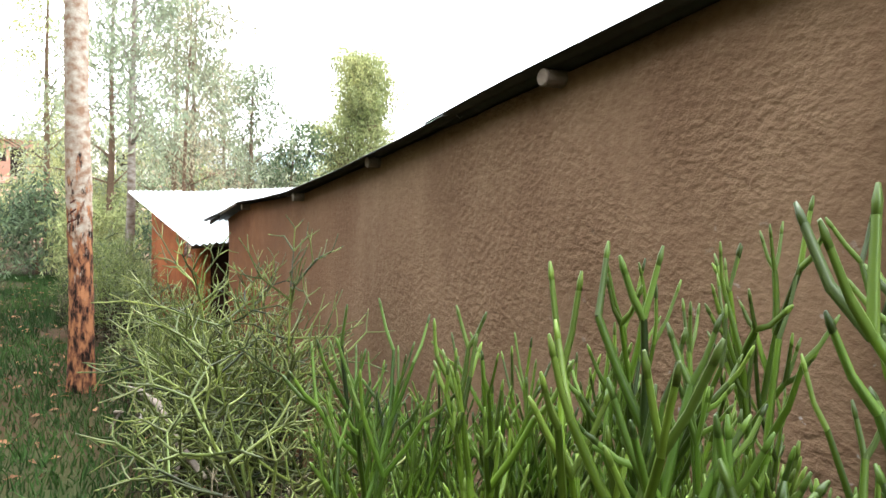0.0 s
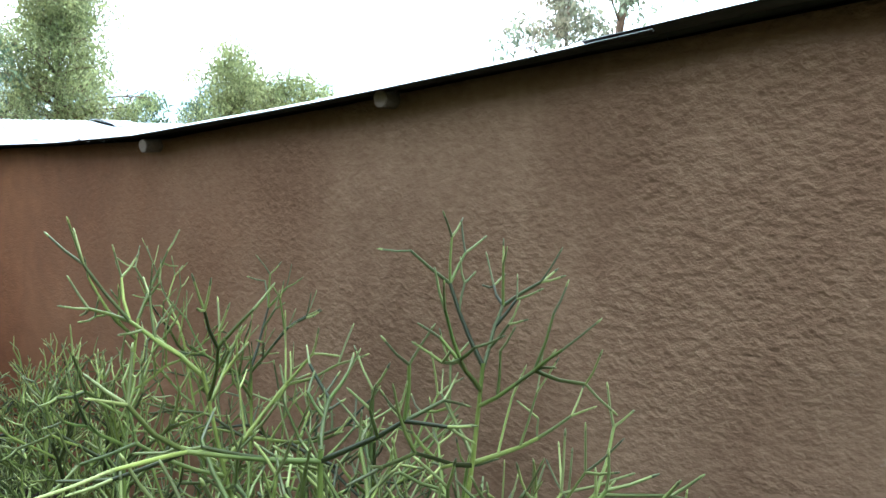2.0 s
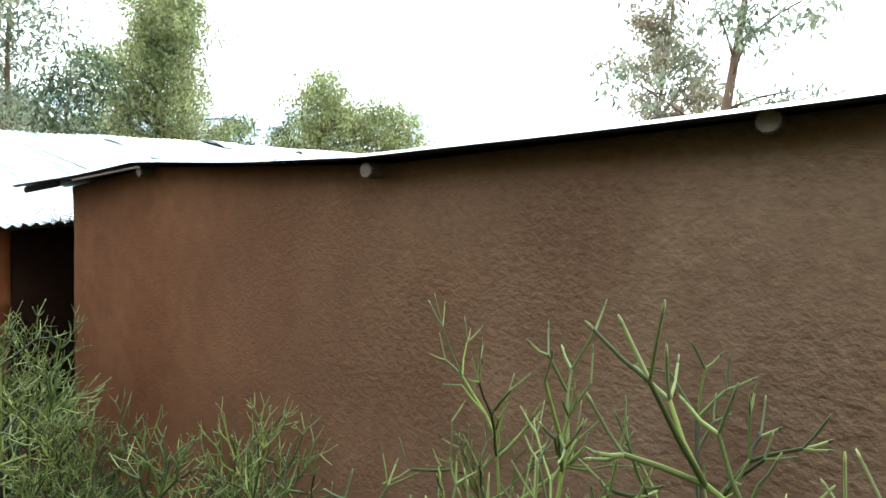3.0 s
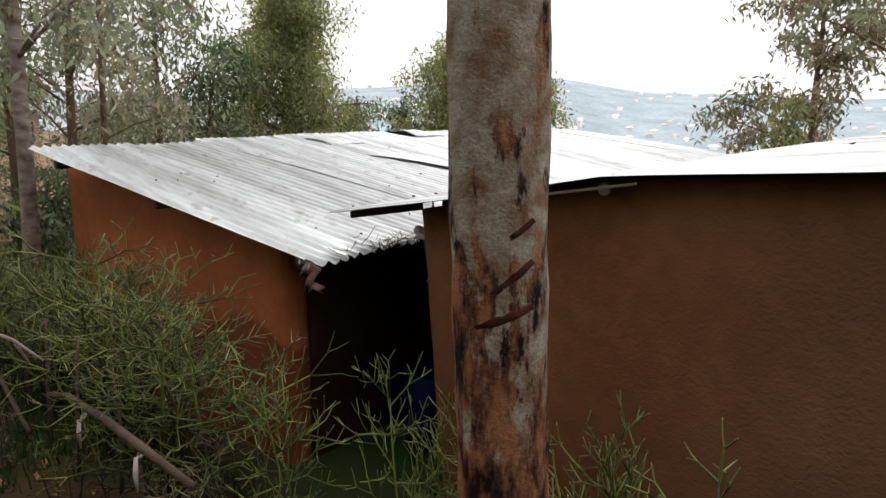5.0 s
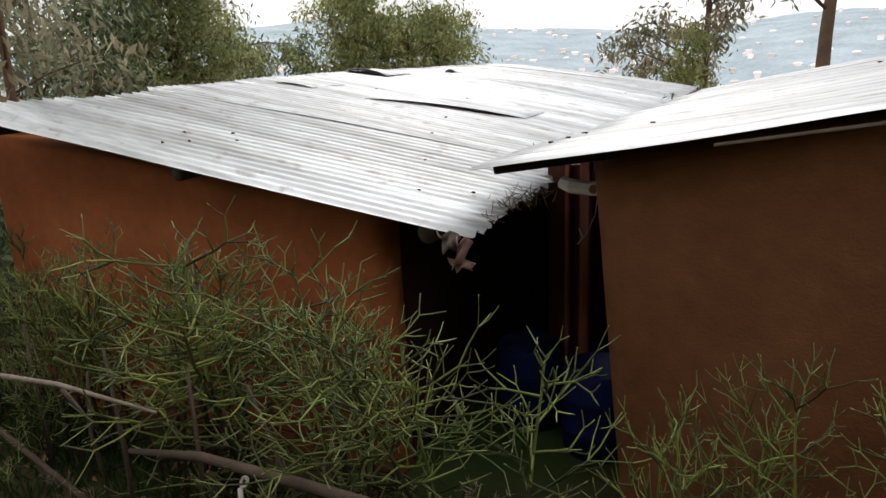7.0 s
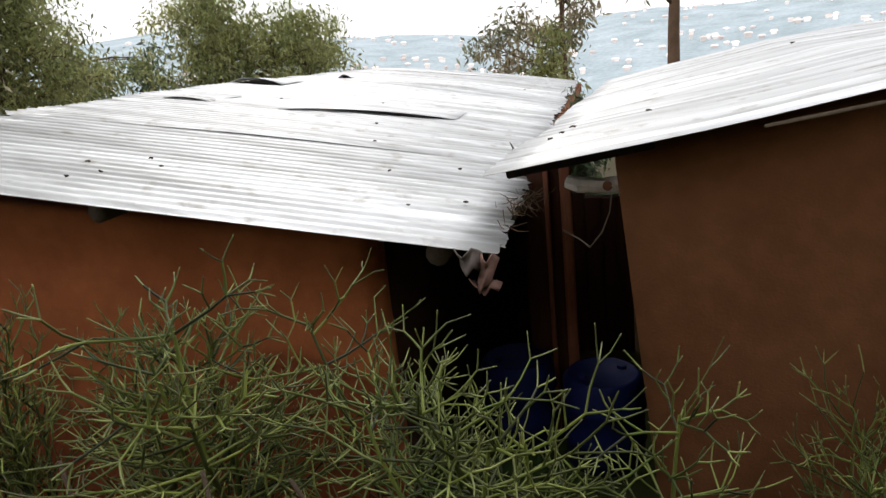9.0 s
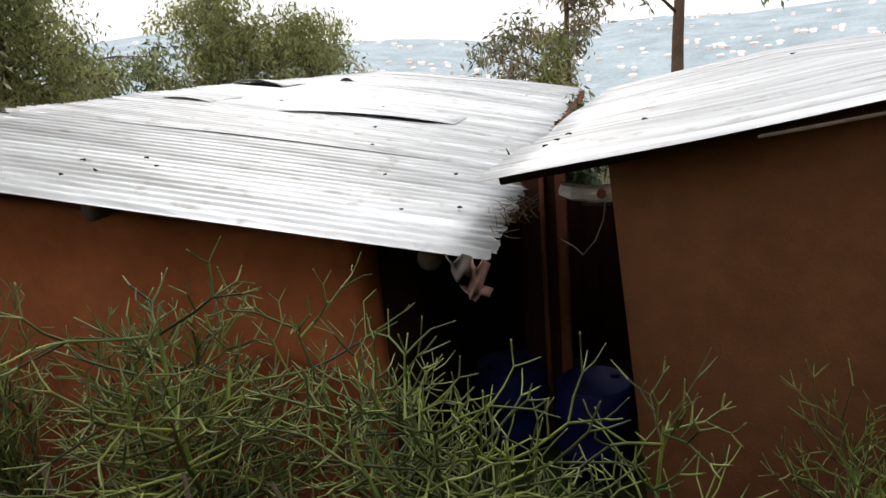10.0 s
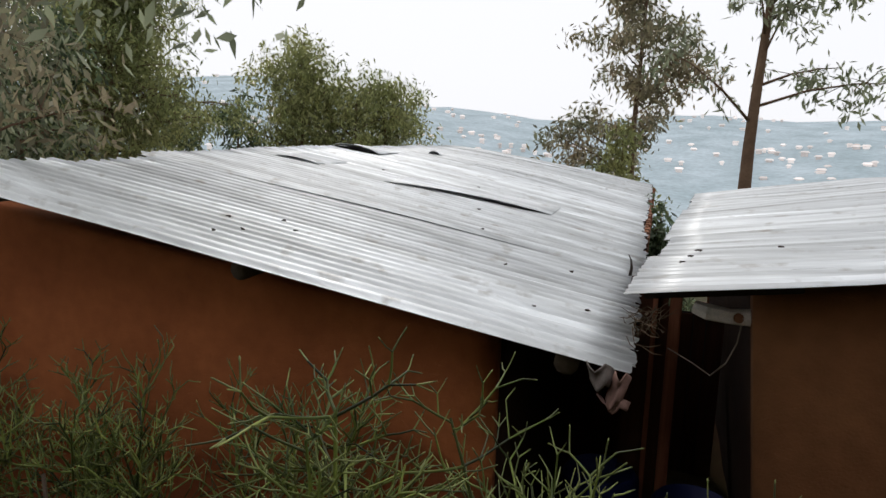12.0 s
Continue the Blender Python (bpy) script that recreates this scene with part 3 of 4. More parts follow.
    v, f = tube([(0.08, 0.06, 0.02), (0.5, 0.06, 0.075), (1.3, 0.06, 0.19)], [0.028, 0.028, 0.028], 8)
    down(part("rafter", mesh_from("rafter", v, f, DARK_WOOD, True), h))
    ob = down(part("fascia", mesh_from("fascia", *box(0, 0.56, 0.0, 0.02, -0.04, 0.0, 0.004), DARK_WOOD), h, "near-black fascia board"))
    ob.location = (-0.41, -0.11, 0.018 - lift)
    ob.rotation_euler = (0, radians(-8.2), 0)


build_brown_house()

# ---- the orange shed ----
orange_house = thing("orange_house", "low shed of smooth orange mud plaster under a sagging zinc roof", "house", at=(-2.4, 3, -1.7))
A_LOW, A_FAR, A_RF, A_UF = Vector((-0.482, -0.302, -0.236)), Vector((-3.597, -0.773, 0.374)), Vector((-0.615, 7.765, 0.237)), Vector((-3.62, 7.0, 0.75))


def orange_roof(u, v):
    """u: 0 at the low eave, 1 at the upper edge; v: metres along the eave from the near end."""
    k = v / 8.07
    lo, hi = A_LOW.lerp(A_RF, k), A_FAR.lerp(A_UF, k)
    p = lo.lerp(hi, u)
    p.z += (0.004 + 0.035 * k) * math.sin(math.pi * u) + 0.035 * math.sin(math.pi * k) - 0.01
    p.z += 0.02 * noise.noise((u * 3, v * 0.8, 2)) * u
    return p


def build_orange_house():
    h = orange_house

    def down(ob):
        ob.location = -h.location
        return ob

    down(mud_wall("front_wall", (-4.06, -0.43), (-0.985, -0.15), [(0, 0.23), (3.09, -0.24)], -1.95, 0.2, MUD_ORANGE, h, 11, (0.0, 0.0), "", 0.014))
    down(mud_wall("side_wall", (-0.99, -0.02), (-1.05, 6.6), [(0, -0.20), (6.7, 0.10)], -1.95, 0.2, MUD_SHADED, h, 12))
    down(mud_wall("upper_wall", (-3.95, 6.6), (-4.0, -0.4), [(0, 0.45), (7, 0.2)], -1.95, 0.2, MUD_ORANGE, h, 13))
    down(mud_wall("back_wall", (-1.1, 6.7), (-3.9, 6.7), [(0, 0.1), (2.8, 0.45)], -1.95, 0.2, MUD_ORANGE, h, 14))
    rng = random.Random(8)
    v0, k = 0.0, 0
    while v0 < 7.9:
        w = 0.80
        down(corrugated("roof_sheet", orange_roof, (-0.012 + rng.uniform(-0.012, 0.012), 1.0 + rng.uniform(-0.02, 0.03)), (v0, min(8.07, v0 + w)), h, rng, lift=0.004 * (k % 2) + rng.uniform(0, 0.006), depth=0.0125, bow=(0.0, 0.0, 0.022, 0.0, 0.004, 0.0, 0.0, 0.012, 0.0, 0.0, 0.006, 0.0)[k % 12]))
        v0 += w - 0.075
        k += 1
    for u, r in ((0.06, 0.05), (0.5, 0.045), (0.93, 0.045)):
        pts = [orange_roof(u, v) + Vector((0, 0, -0.07)) for v in (0.06, 2.5, 5, 7.9)]
        down(part("purlin", mesh_from("purlin", *tube(pts, [r] * 4, 10), POLE, True), h, "round pole purlin"))
    # torn sheets lifted at the upper edge
    for u, us, v, dv, w, lifted in ((0.85, 0.16, 4.0, 0.0, 0.28, 0.05), (0.765, 0.05, 5.12, 0.0, 0.2, 0.05), (0.80, 0.12, 2.50, 0.0, 0.25, 0.022), (0.22, 0.40, 2.70, -0.30, 0.25, 0.028)):
        verts, faces = [], []
        for i in range(11):
            for j in range(7):
                fu, fv = i / 10, j / 6
                q = orange_roof(u + us * fu, v + dv * fu + 2 * w * fv)
                verts.append((q.x, q.y, q.z + 0.021 + lifted * max(0.0, 1 - 1.5 * fv) * math.sin(math.pi * fu) ** 0.7 + 0.004 * math.sin(j * 2.2)))
        for i in range(10):
            for j in range(6):
                a = i * 7 + j
                faces.append((a, a + 7, a + 8, a + 1))
        ob = down(part("loose_sheet", mesh_from("loose_sheet", verts, faces, ZINC, True), h, "bent loose zinc sheet over a dark gap"))
        ob.modifiers.new("thick", "SOLIDIFY").thickness = 0.002
        # Flat black patch that stands in for the shade in the gap.
        verts, faces = [], []
        for i in range(11):
            for j in range(3):
                fu = 0.04 + 0.092 * i
                q = orange_roof(u + us * fu, v + dv * fu + 0.010 + 0.3 * w * j / 2)
                verts.append((q.x, q.y, q.z + 0.019))
        for i in range(10):
            for j in range(2):
                a = i * 3 + j
                faces.append((a, a + 3, a + 4, a + 1))
        down(part("gap_shade", mesh_from("gap_shade", verts, faces, DARK_WOOD, False), h, "black patch for the shade under a lifted sheet"))
    # rusty broken edge along the far end of the eave
    pieces = []
    for i in range(34):
        v = 3.0 + 4.9 * i / 33
        p = orange_roof(0.0, v)
        l = 0.14 + 0.10 * rng.random()
        pieces.append(box(p.x - 0.02, p.x + 0.02 + 0.05 * rng.random(), p.y - 0.09, p.y + 0.09, p.z - l, p.z - 0.02, 0.004))
    down(part("eave_rubble", mesh_from("eave_rubble", *join(pieces), RUST), h, "rusty crumbled red-brown eave edge"))


build_orange_house()

# ---- trees ----


def leaves(rng, centres, per, spread, size, droop=0.7):
    verts, faces = [], []
    for c in centres:
        for _ in range(per):
            p = Vector(c) + Vector((rng.gauss(0, spread), rng.gauss(0, spread), rng.gauss(0, spread * 0.9) - 0.4 * spread))
            l = size * rng.uniform(0.6, 1.4)
            d = Vector((rng.gauss(0, 0.6), rng.gauss(0, 0.6), -droop + rng.gauss(0, 0.45))).normalized()
            s = d.orthogonal().normalized()
            s.rotate(Matrix.Rotation(rng.uniform(0, 6.28), 3, d))
            w = s * l * 0.15
            o = len(verts)
            verts += [p, p + d * l * 0.45 + w, p + d * l, p + d * l * 0.45 - w]
            faces.append((o, o + 1, o + 2, o + 3))
    return verts, faces


def tree(name, base, height, radius, crown, limbs, per, leaf, spread, label, mat=LEAF, bark=FAR_BARK, lean=(0, 0), seed=0, sides=8, group="trees", foot=0.25, full=False, rise=0.08, density=1.25):
    """crown: (lowest height, half width, half depth); limbs leave the trunk, fork into twigs and end in hanging tufts of leaves."""
    rng = random.Random(seed)
    t = thing(name, label, "tree", group, at=(base[0], base[1], base[2] - foot))
    pts, rad = [], []
    for i in range(9):
        f = i / 8
        w = 0.02 * height * 0.15
        pts.append(Vector((lean[0] * f + rng.uniform(-w, w) * (0 < i), lean[1] * f + rng.uniform(-w, w) * (0 < i), height * f)))
        rad.append(radius * (1.25 if i == 0 else 1) * (1 - 0.85 * f))
    pieces = [tube(pts, rad, sides)]
    low, wide, deep = crown
    ends = []
    for k in range(limbs):
        f = low + (1 - low) * (k + rng.random()) / limbs
        s = f * 8
        i = min(7, int(s))
        start = pts[i].lerp(pts[i + 1], s - i)
        g = (f - low) / (1 - low)
        reach = (math.sqrt(max(0.05, 1 - (1.5 * g - 0.55) ** 2)) if full else 1 - 0.72 * g) * rng.choice((rng.uniform(0.35, 0.75), rng.uniform(0.75, 1.2)))
        a = rng.uniform(0, 6.28)
        out = Vector((math.cos(a) * wide * reach, math.sin(a) * deep * reach, height * rng.uniform(0.4, 1.6) * rise))
        path = [start, start + out * 0.4 + Vector((0, 0, 0.06 * out.length)), start + out * 0.75 + Vector((0, 0, 0.05 * out.length)), start + out]
        r = max(0.006, rad[i] * 0.32)
        pieces.append(tube(path, [r, r * 0.7, r * 0.45, r * 0.2], 5))
        for _ in range(7):
            q = rng.uniform(0.3, 1.0) * 3
            j = min(2, int(q))
            p = path[j].lerp(path[j + 1], q - j)
            e = p + Vector((rng.gauss(0, 1), rng.gauss(0, 1), rng.gauss(0.15, 0.6))).normalized() * rng.uniform(0.8, 2.2) * spread
            pieces.append(tube([p, e], [r * 0.3, r * 0.15], 4, False))
            ends.append(e)
        ends.append(path[3])
    ends.append(pts[-1])
    part("trunk", mesh_from("trunk", *join(pieces), bark, True), t)
    part("crown", mesh_from("crown", *leaves(rng, ends, int(per * density), spread * 0.6, leaf), mat), t)
    return t


def g3(x, y):
    return (x, y, ground_z(x, y))


def build_trees():
    # the trunk beside the path
    t = thing("eucalyptus_tree", "slender eucalyptus with blotchy bark, red-brown below, beside the path", "tree", "trees", at=(1.64, -1.42, -1.55))
    rng = random.Random(4)
    zs = [0, 0.25, 0.5, 0.8, 1.1, 1.35, 1.6, 1.9, 2.2, 2.5, 3.0, 4.0, 5.5, 7.5, 9.5]
    pts = [Vector((0.012 * math.sin(z * 2.3), 0.01 * math.sin(z * 1.7), z)) for z in zs]
    fine = [(0.04 * k) for k in range(66)]
    ring = []
    for z in fine + [3.0, 4.0, 5.5, 7.5, 9.5]:
        ring.append((Vector((0.012 * math.sin(z * 2.3), 0.01 * math.sin(z * 1.7), z)), 0.128 - 0.035 * smooth_step(z / 0.5) - 0.003 * z + 0.004 * math.sin(z * 4.1) + 0.0035 * noise.noise((z * 9, 0, 5))))
    v, f = tube([p for p, _ in ring], [r for _, r in ring], 26)
    v = [p + Vector((p.x, p.y, 0)).normalized() * 0.007 * noise.noise((p.x * 22, p.y * 22, p.z * 11)) for p in v]
    part("trunk", mesh_from("trunk", v, f, TRUNK_BARK, True), t)
    for z, a in ((1.73, -0.55), (1.655, -0.6), (1.60, -0.3)):
        n = Vector((math.cos(-1.1), math.sin(-1.1), 0))
        side = Vector((-n.y, n.x, 0))
        c = pts[5] + n * 0.0805
        q = [Vector((c.x, c.y, z)) + side * s - n * (s * s * 5.0) + Vector((0, 0, s * a * -1.4)) for s in (-0.06, -0.03, 0, 0.03, 0.06)]
        part("bark_flake", mesh_from("bark_flake", *tube(q, [0.004, 0.010, 0.0125, 0.011, 0.005], 8), CUT, True), t, "dark slanting axe cut")
    ends = []
    limb = []
    for k in range(14):
        z = 5 + 4.3 * k / 13
        s = pts[12] if z < 5.6 else pts[12].lerp(pts[14], (z - 5.5) / 4)
        a = rng.uniform(0, 6.28)
        e = Vector((s.x + math.cos(a) * 1.1, s.y + math.sin(a) * 1.1, z + 0.7))
        limb.append(tube([s, e], [0.02, 0.006], 5))
        ends += [e, s.lerp(e, 0.7)]
    for v, f in limb:
        part("limb", mesh_from("limb", v, f, BARK, True), t)
    part("crown", mesh_from("crown", *leaves(rng, ends, 60, 0.3, 0.13), LEAF), t)
    # trees about the orange shed
    tree("eucalyptus_tree", g3(-4.02, -0.78), 7.5, 0.085, (0.36, 1.7, 1.4), 20, 24, 0.105, 0.26, "thin mottled eucalyptus against the corner of the shed roof", LEAF, BARK, (-0.15, 0.2), 21, 10)
    tree("eucalyptus_tree", g3(-4.75, 0.1), 6.5, 0.05, (0.33, 1.4, 1.2), 16, 22, 0.105, 0.26, "thin brown sapling behind the shed", LEAF_RED, FAR_BARK, (0.1, 0.2), 22)
    for i, (x, y, h, w, m) in enumerate(((-7.3, 0.6, 6.5, 1.5, LEAF), (-8.2, -0.9, 7.5, 1.6, LEAF), (-7.7, 1.9, 5.2, 1.2, LEAF), (-10.2, 0.6, 7.5, 1.9, LEAF), (-11.5, -2.2, 8, 2.0, LEAF_YELLOW), (-12.5, 2.2, 6, 1.8, LEAF_RED), (-8.3, 3.0, 3.7, 0.9, LEAF_DARK))):
        tree("eucalyptus_tree", g3(x, y), h, 0.09, (0.27, w, w), 20, 24, 0.12, 0.27, "drooping grey-green eucalyptus beyond the shed", m, FAR_BARK, (0.3, 0.1), 30 + i)
    tree("conifer_tree", g3(-9.0, 5.2), 5.9, 0.14, (0.10, 2.6, 2.2), 130, 36, 0.095, 0.25, "dense upright olive-green tree", LEAF_YELLOW, FAR_BARK, (0.1, 0), 41, rise=0.05, density=1.9)
    tree("small_tree", g3(-9.45, 9.1), 3.5, 0.06, (0.3, 0.55, 0.5), 16, 14, 0.15, 0.17, "small round dark-leaved tree", LEAF_DARK, FAR_BARK, (0, 0), 42, full=True)
    tree("small_tree", g3(-10.6, 8.2), 3.3, 0.06, (0.3, 0.6, 0.6), 16, 14, 0.15, 0.17, "small round dark-leaved tree", LEAF_DARK, FAR_BARK, (0, 0), 43, full=True)
    tree("leafy_tree", g3(-7.25, 8.6), 4.3, 0.09, (0.35, 1.25, 1.0), 44, 27, 0.115, 0.22, "bushy olive-green tree with a ragged top behind the zinc roof", LEAF_YELLOW, FAR_BARK, (-0.35, 0), 144, full=True, rise=0.10, density=1.4)
    tree("leafy_tree", g3(-5.85, 9.5), 3.9, 0.09, (0.38, 1.2, 0.9), 34, 25, 0.115, 0.22, "bushy olive-green tree with a ragged top behind the zinc roof", LEAF_YELLOW, FAR_BARK, (-0.25, 0), 147, full=True, rise=0.10, density=1.4)
    tree("leafy_tree", g3(-6.6, 8.9), 3.7, 0.08, (0.38, 1.4, 0.9), 30, 25, 0.115, 0.22, "bushy olive-green tree with a ragged top behind the zinc roof", LEAF_YELLOW, FAR_BARK, (0.2, 0), 151, full=True, rise=0.14, density=1.4)
    tree("eucalyptus_tree", g3(-1.35, 14.2), 9.0, 0.12, (0.34, 2.3, 1.8), 30, 17, 0.19, 0.27, "open drooping eucalyptus beyond the roofs", LEAF_RED, FAR_BARK, (0.1, 0), 46, density=2.0)
    tree("leafy_tree", g3(-1.5, 13.4), 4.1, 0.08, (0.15, 1.0, 1.0), 20, 15, 0.2, 0.22, "low yellow-green shrubby tree", LEAF_YELLOW, FAR_BARK, (0, 0), 47, rise=0.12, density=0.8)
    tree("leafy_tree", g3(-0.42, 4.9), 1.75, 0.04, (0.15, 0.42, 0.6), 22, 16, 0.11, 0.13, "green shrub growing behind the gap", LEAF_DARK, FAR_BARK, (0, 0), 48)
    tree("eucalyptus_tree", g3(0.98, 11.2), 9.5, 0.16, (0.40, 2.7, 1.6), 15, 13, 0.18, 0.24, "tall leaning eucalyptus with a bare trunk", LEAF, FAR_BARK, (0.3, 0), 49, 12, density=1.8)
    for i, (x, y, s) in enumerate(((-6.0, -1.2, 1.3), (-7.4, -2.2, 1.6), (-8.8, -3.4, 1.8), (-6.6, 0.2, 1.6), (-10, -1.0, 2.0), (-12, -4.5, 2.6), (-16, -2, 3.0), (-18, 2, 3.4))):
        tree("shrub", g3(x, y), 1.0 * s, 0.03, (0.05, 0.75 * s, 0.7 * s), 22, 22, 0.12, 0.24, "green leafy shrub at the edge of the yard", LEAF_DARK if i % 2 else LEAF_YELLOW, FAR_BARK, (0, 0), 60 + i, 6, "shrubs", 0.05)
    for i, (x, y, h) in enumerate(((-19, -6.5, 5), (-21, 0.5, 4), (-24, -2.5, 6), (-27, 3.5, 5), (-23, 6.5, 4.5), (-31, -7, 7), (-34, 1.5, 6), (-38, 8, 6), (-29, 10, 5), (-44, -3, 8), (-47, 5, 7), (-20, -11, 6))):
        tree("leafy_tree", g3(x, y), 0.6 * h, 0.1, (0.15, 0.32 * h, 0.32 * h), 16, 9, 0.3, 0.42, "green tree on the slope beyond the yard", LEAF if i % 3 else LEAF_YELLOW, FAR_BARK, (0, 0), 80 + i, 6, "far trees", full=True)


build_trees()

# ---- pencil-bush hedge ----


def pencil_bush(seed, count, mat, r0, elev, reach, wide, tilt, curl=0.10, bare=5, low=0.55):
    """A bush one metre high: upright stems, tiers of side branches that sweep out and curl up, forking into short
    pencil-like tips; below, dry twigs coloured dark for the inner shade.
    """
    rng = random.Random(seed)
    green, tips, wood, brown = [], [], [], []
    up = Vector((0, 0, 1))

    def grow(p, d, length, r, level, curl, dry=False):
        n = 3 if level == 2 else 2
        pts, q, e = [p], p, d.copy()
        for k in range(n):
            e = (e + up * curl * (0.6 + 0.5 * k) + Vector((rng.gauss(0, 0.09), rng.gauss(0, 0.09), rng.gauss(0, 0.07)))).normalized()
            q = q + e * length / n
            pts.append(q)
        (brown if dry else tips if level == 0 else green).append(tube(pts, [r * (1 - 0.22 * k / n) for k in range(n + 1)], 4, False))
        r *= 0.78
        if level == 0:
            if not dry:
                tips.append(tube([q, q + e * 0.004, q + e * 0.009], [r, r * 1.08, r * 0.5], 4))
            return
        side, a0 = e.orthogonal().normalized(), rng.uniform(0, 6.28)
        m = rng.choice((2, 2, 3)) if level == 2 else rng.choice((1, 2, 2, 3))
        for k in range(m):
            o = side.copy()
            o.rotate(Matrix.Rotation(a0 + 6.28 * k / m + rng.uniform(-0.5, 0.5), 3, e))
            w = rng.uniform(*tilt)
            grow(q, (e * math.cos(w) + o * math.sin(w)).normalized(), length * rng.uniform(0.42, 0.72), r * 0.97, level - 1, curl * (1.0 if level == 2 else 2.0), dry)
        if level == 2:
            for at in (1, 2) if rng.random() < 0.6 else (2,):
                o = (Vector((rng.gauss(0, 1), rng.gauss(0, 1), 0.4))).normalized()
                grow(pts[at], (e * 0.75 + o * 0.7).normalized(), length * rng.uniform(0.35, 0.6), r * 0.95, 1, curl, dry)

    for _ in range(count):
        a, o = rng.uniform(0, 6.28), rng.uniform(0.02, 0.13) * wide
        lean, high = rng.uniform(0.03, 0.30) * wide, rng.uniform(low, 0.95)
        pts, p = [], Vector((math.cos(a) * o, math.sin(a) * o, -0.03))
        d = Vector((math.cos(a) * lean, math.sin(a) * lean, 1)).normalized()
        for j in range(9):
            pts.append(p)
            p = p + d * high / 8
            d = (d + Vector((rng.gauss(0, 0.06), rng.gauss(0, 0.06), 0.05))).normalized()
        r = r0 * rng.uniform(1.5, 2.1)
        wood.append(tube(pts[:6], [r * (1.1 - 0.06 * j) for j in range(6)], 6))
        green.append(tube(pts[5:], [r * 0.8, r * 0.7, r * 0.6, r * 0.5], 5, False))
        for j in range(2, 9):
            dry = j < bare and rng.random() < 0.85
            a0, m = rng.uniform(0, 6.28), rng.choice((2, 3, 3, 4))
            for k in range(m):
                b = a0 + 6.28 * k / m + rng.uniform(-0.4, 0.4)
                w = rng.uniform(*elev) + (0.35 if j == 8 else 0) - (0.35 if dry else 0)
                at = pts[j].lerp(pts[j - 1], rng.uniform(0, 0.5))
                grow(at, Vector((math.cos(b) * math.cos(w), math.sin(b) * math.cos(w), math.sin(w))), reach * rng.uniform(0.65, 1.25) * (1.25 - 0.07 * j) * (0.6 if dry else 1), r0 * (0.6 if dry else 1), 1 if dry else 2, -0.02 if dry else curl, dry)
    top = max(v.z for vs, _ in tips for v in vs)
    v, f = join(green)
    tv, tf = join(tips)
    bv, bf = join(brown)
    n1, n2 = len(v), len(v) + len(tv)
    me = mesh_from("foliage", [q / top for q in v + tv + bv], f + [tuple(i + n1 for i in q) for q in tf] + [tuple(i + n2 for i in q) for q in bf], mat, True)
    me.materials.append({TWIG: TIP, TWIG_FRESH: FRESH_TIP}.get(mat, mat))
    me.materials.append(DRY_SHADED_TWIG)
    slots = np.zeros(len(me.polygons), dtype=np.int32)
    slots[len(f):] = 1
    slots[len(f) + len(tf):] = 2
    me.polygons.foreach_set("material_index", slots)
    return [mesh_from("stem", [q / top for q in w], g, WOODY, True) for w, g in wood], me


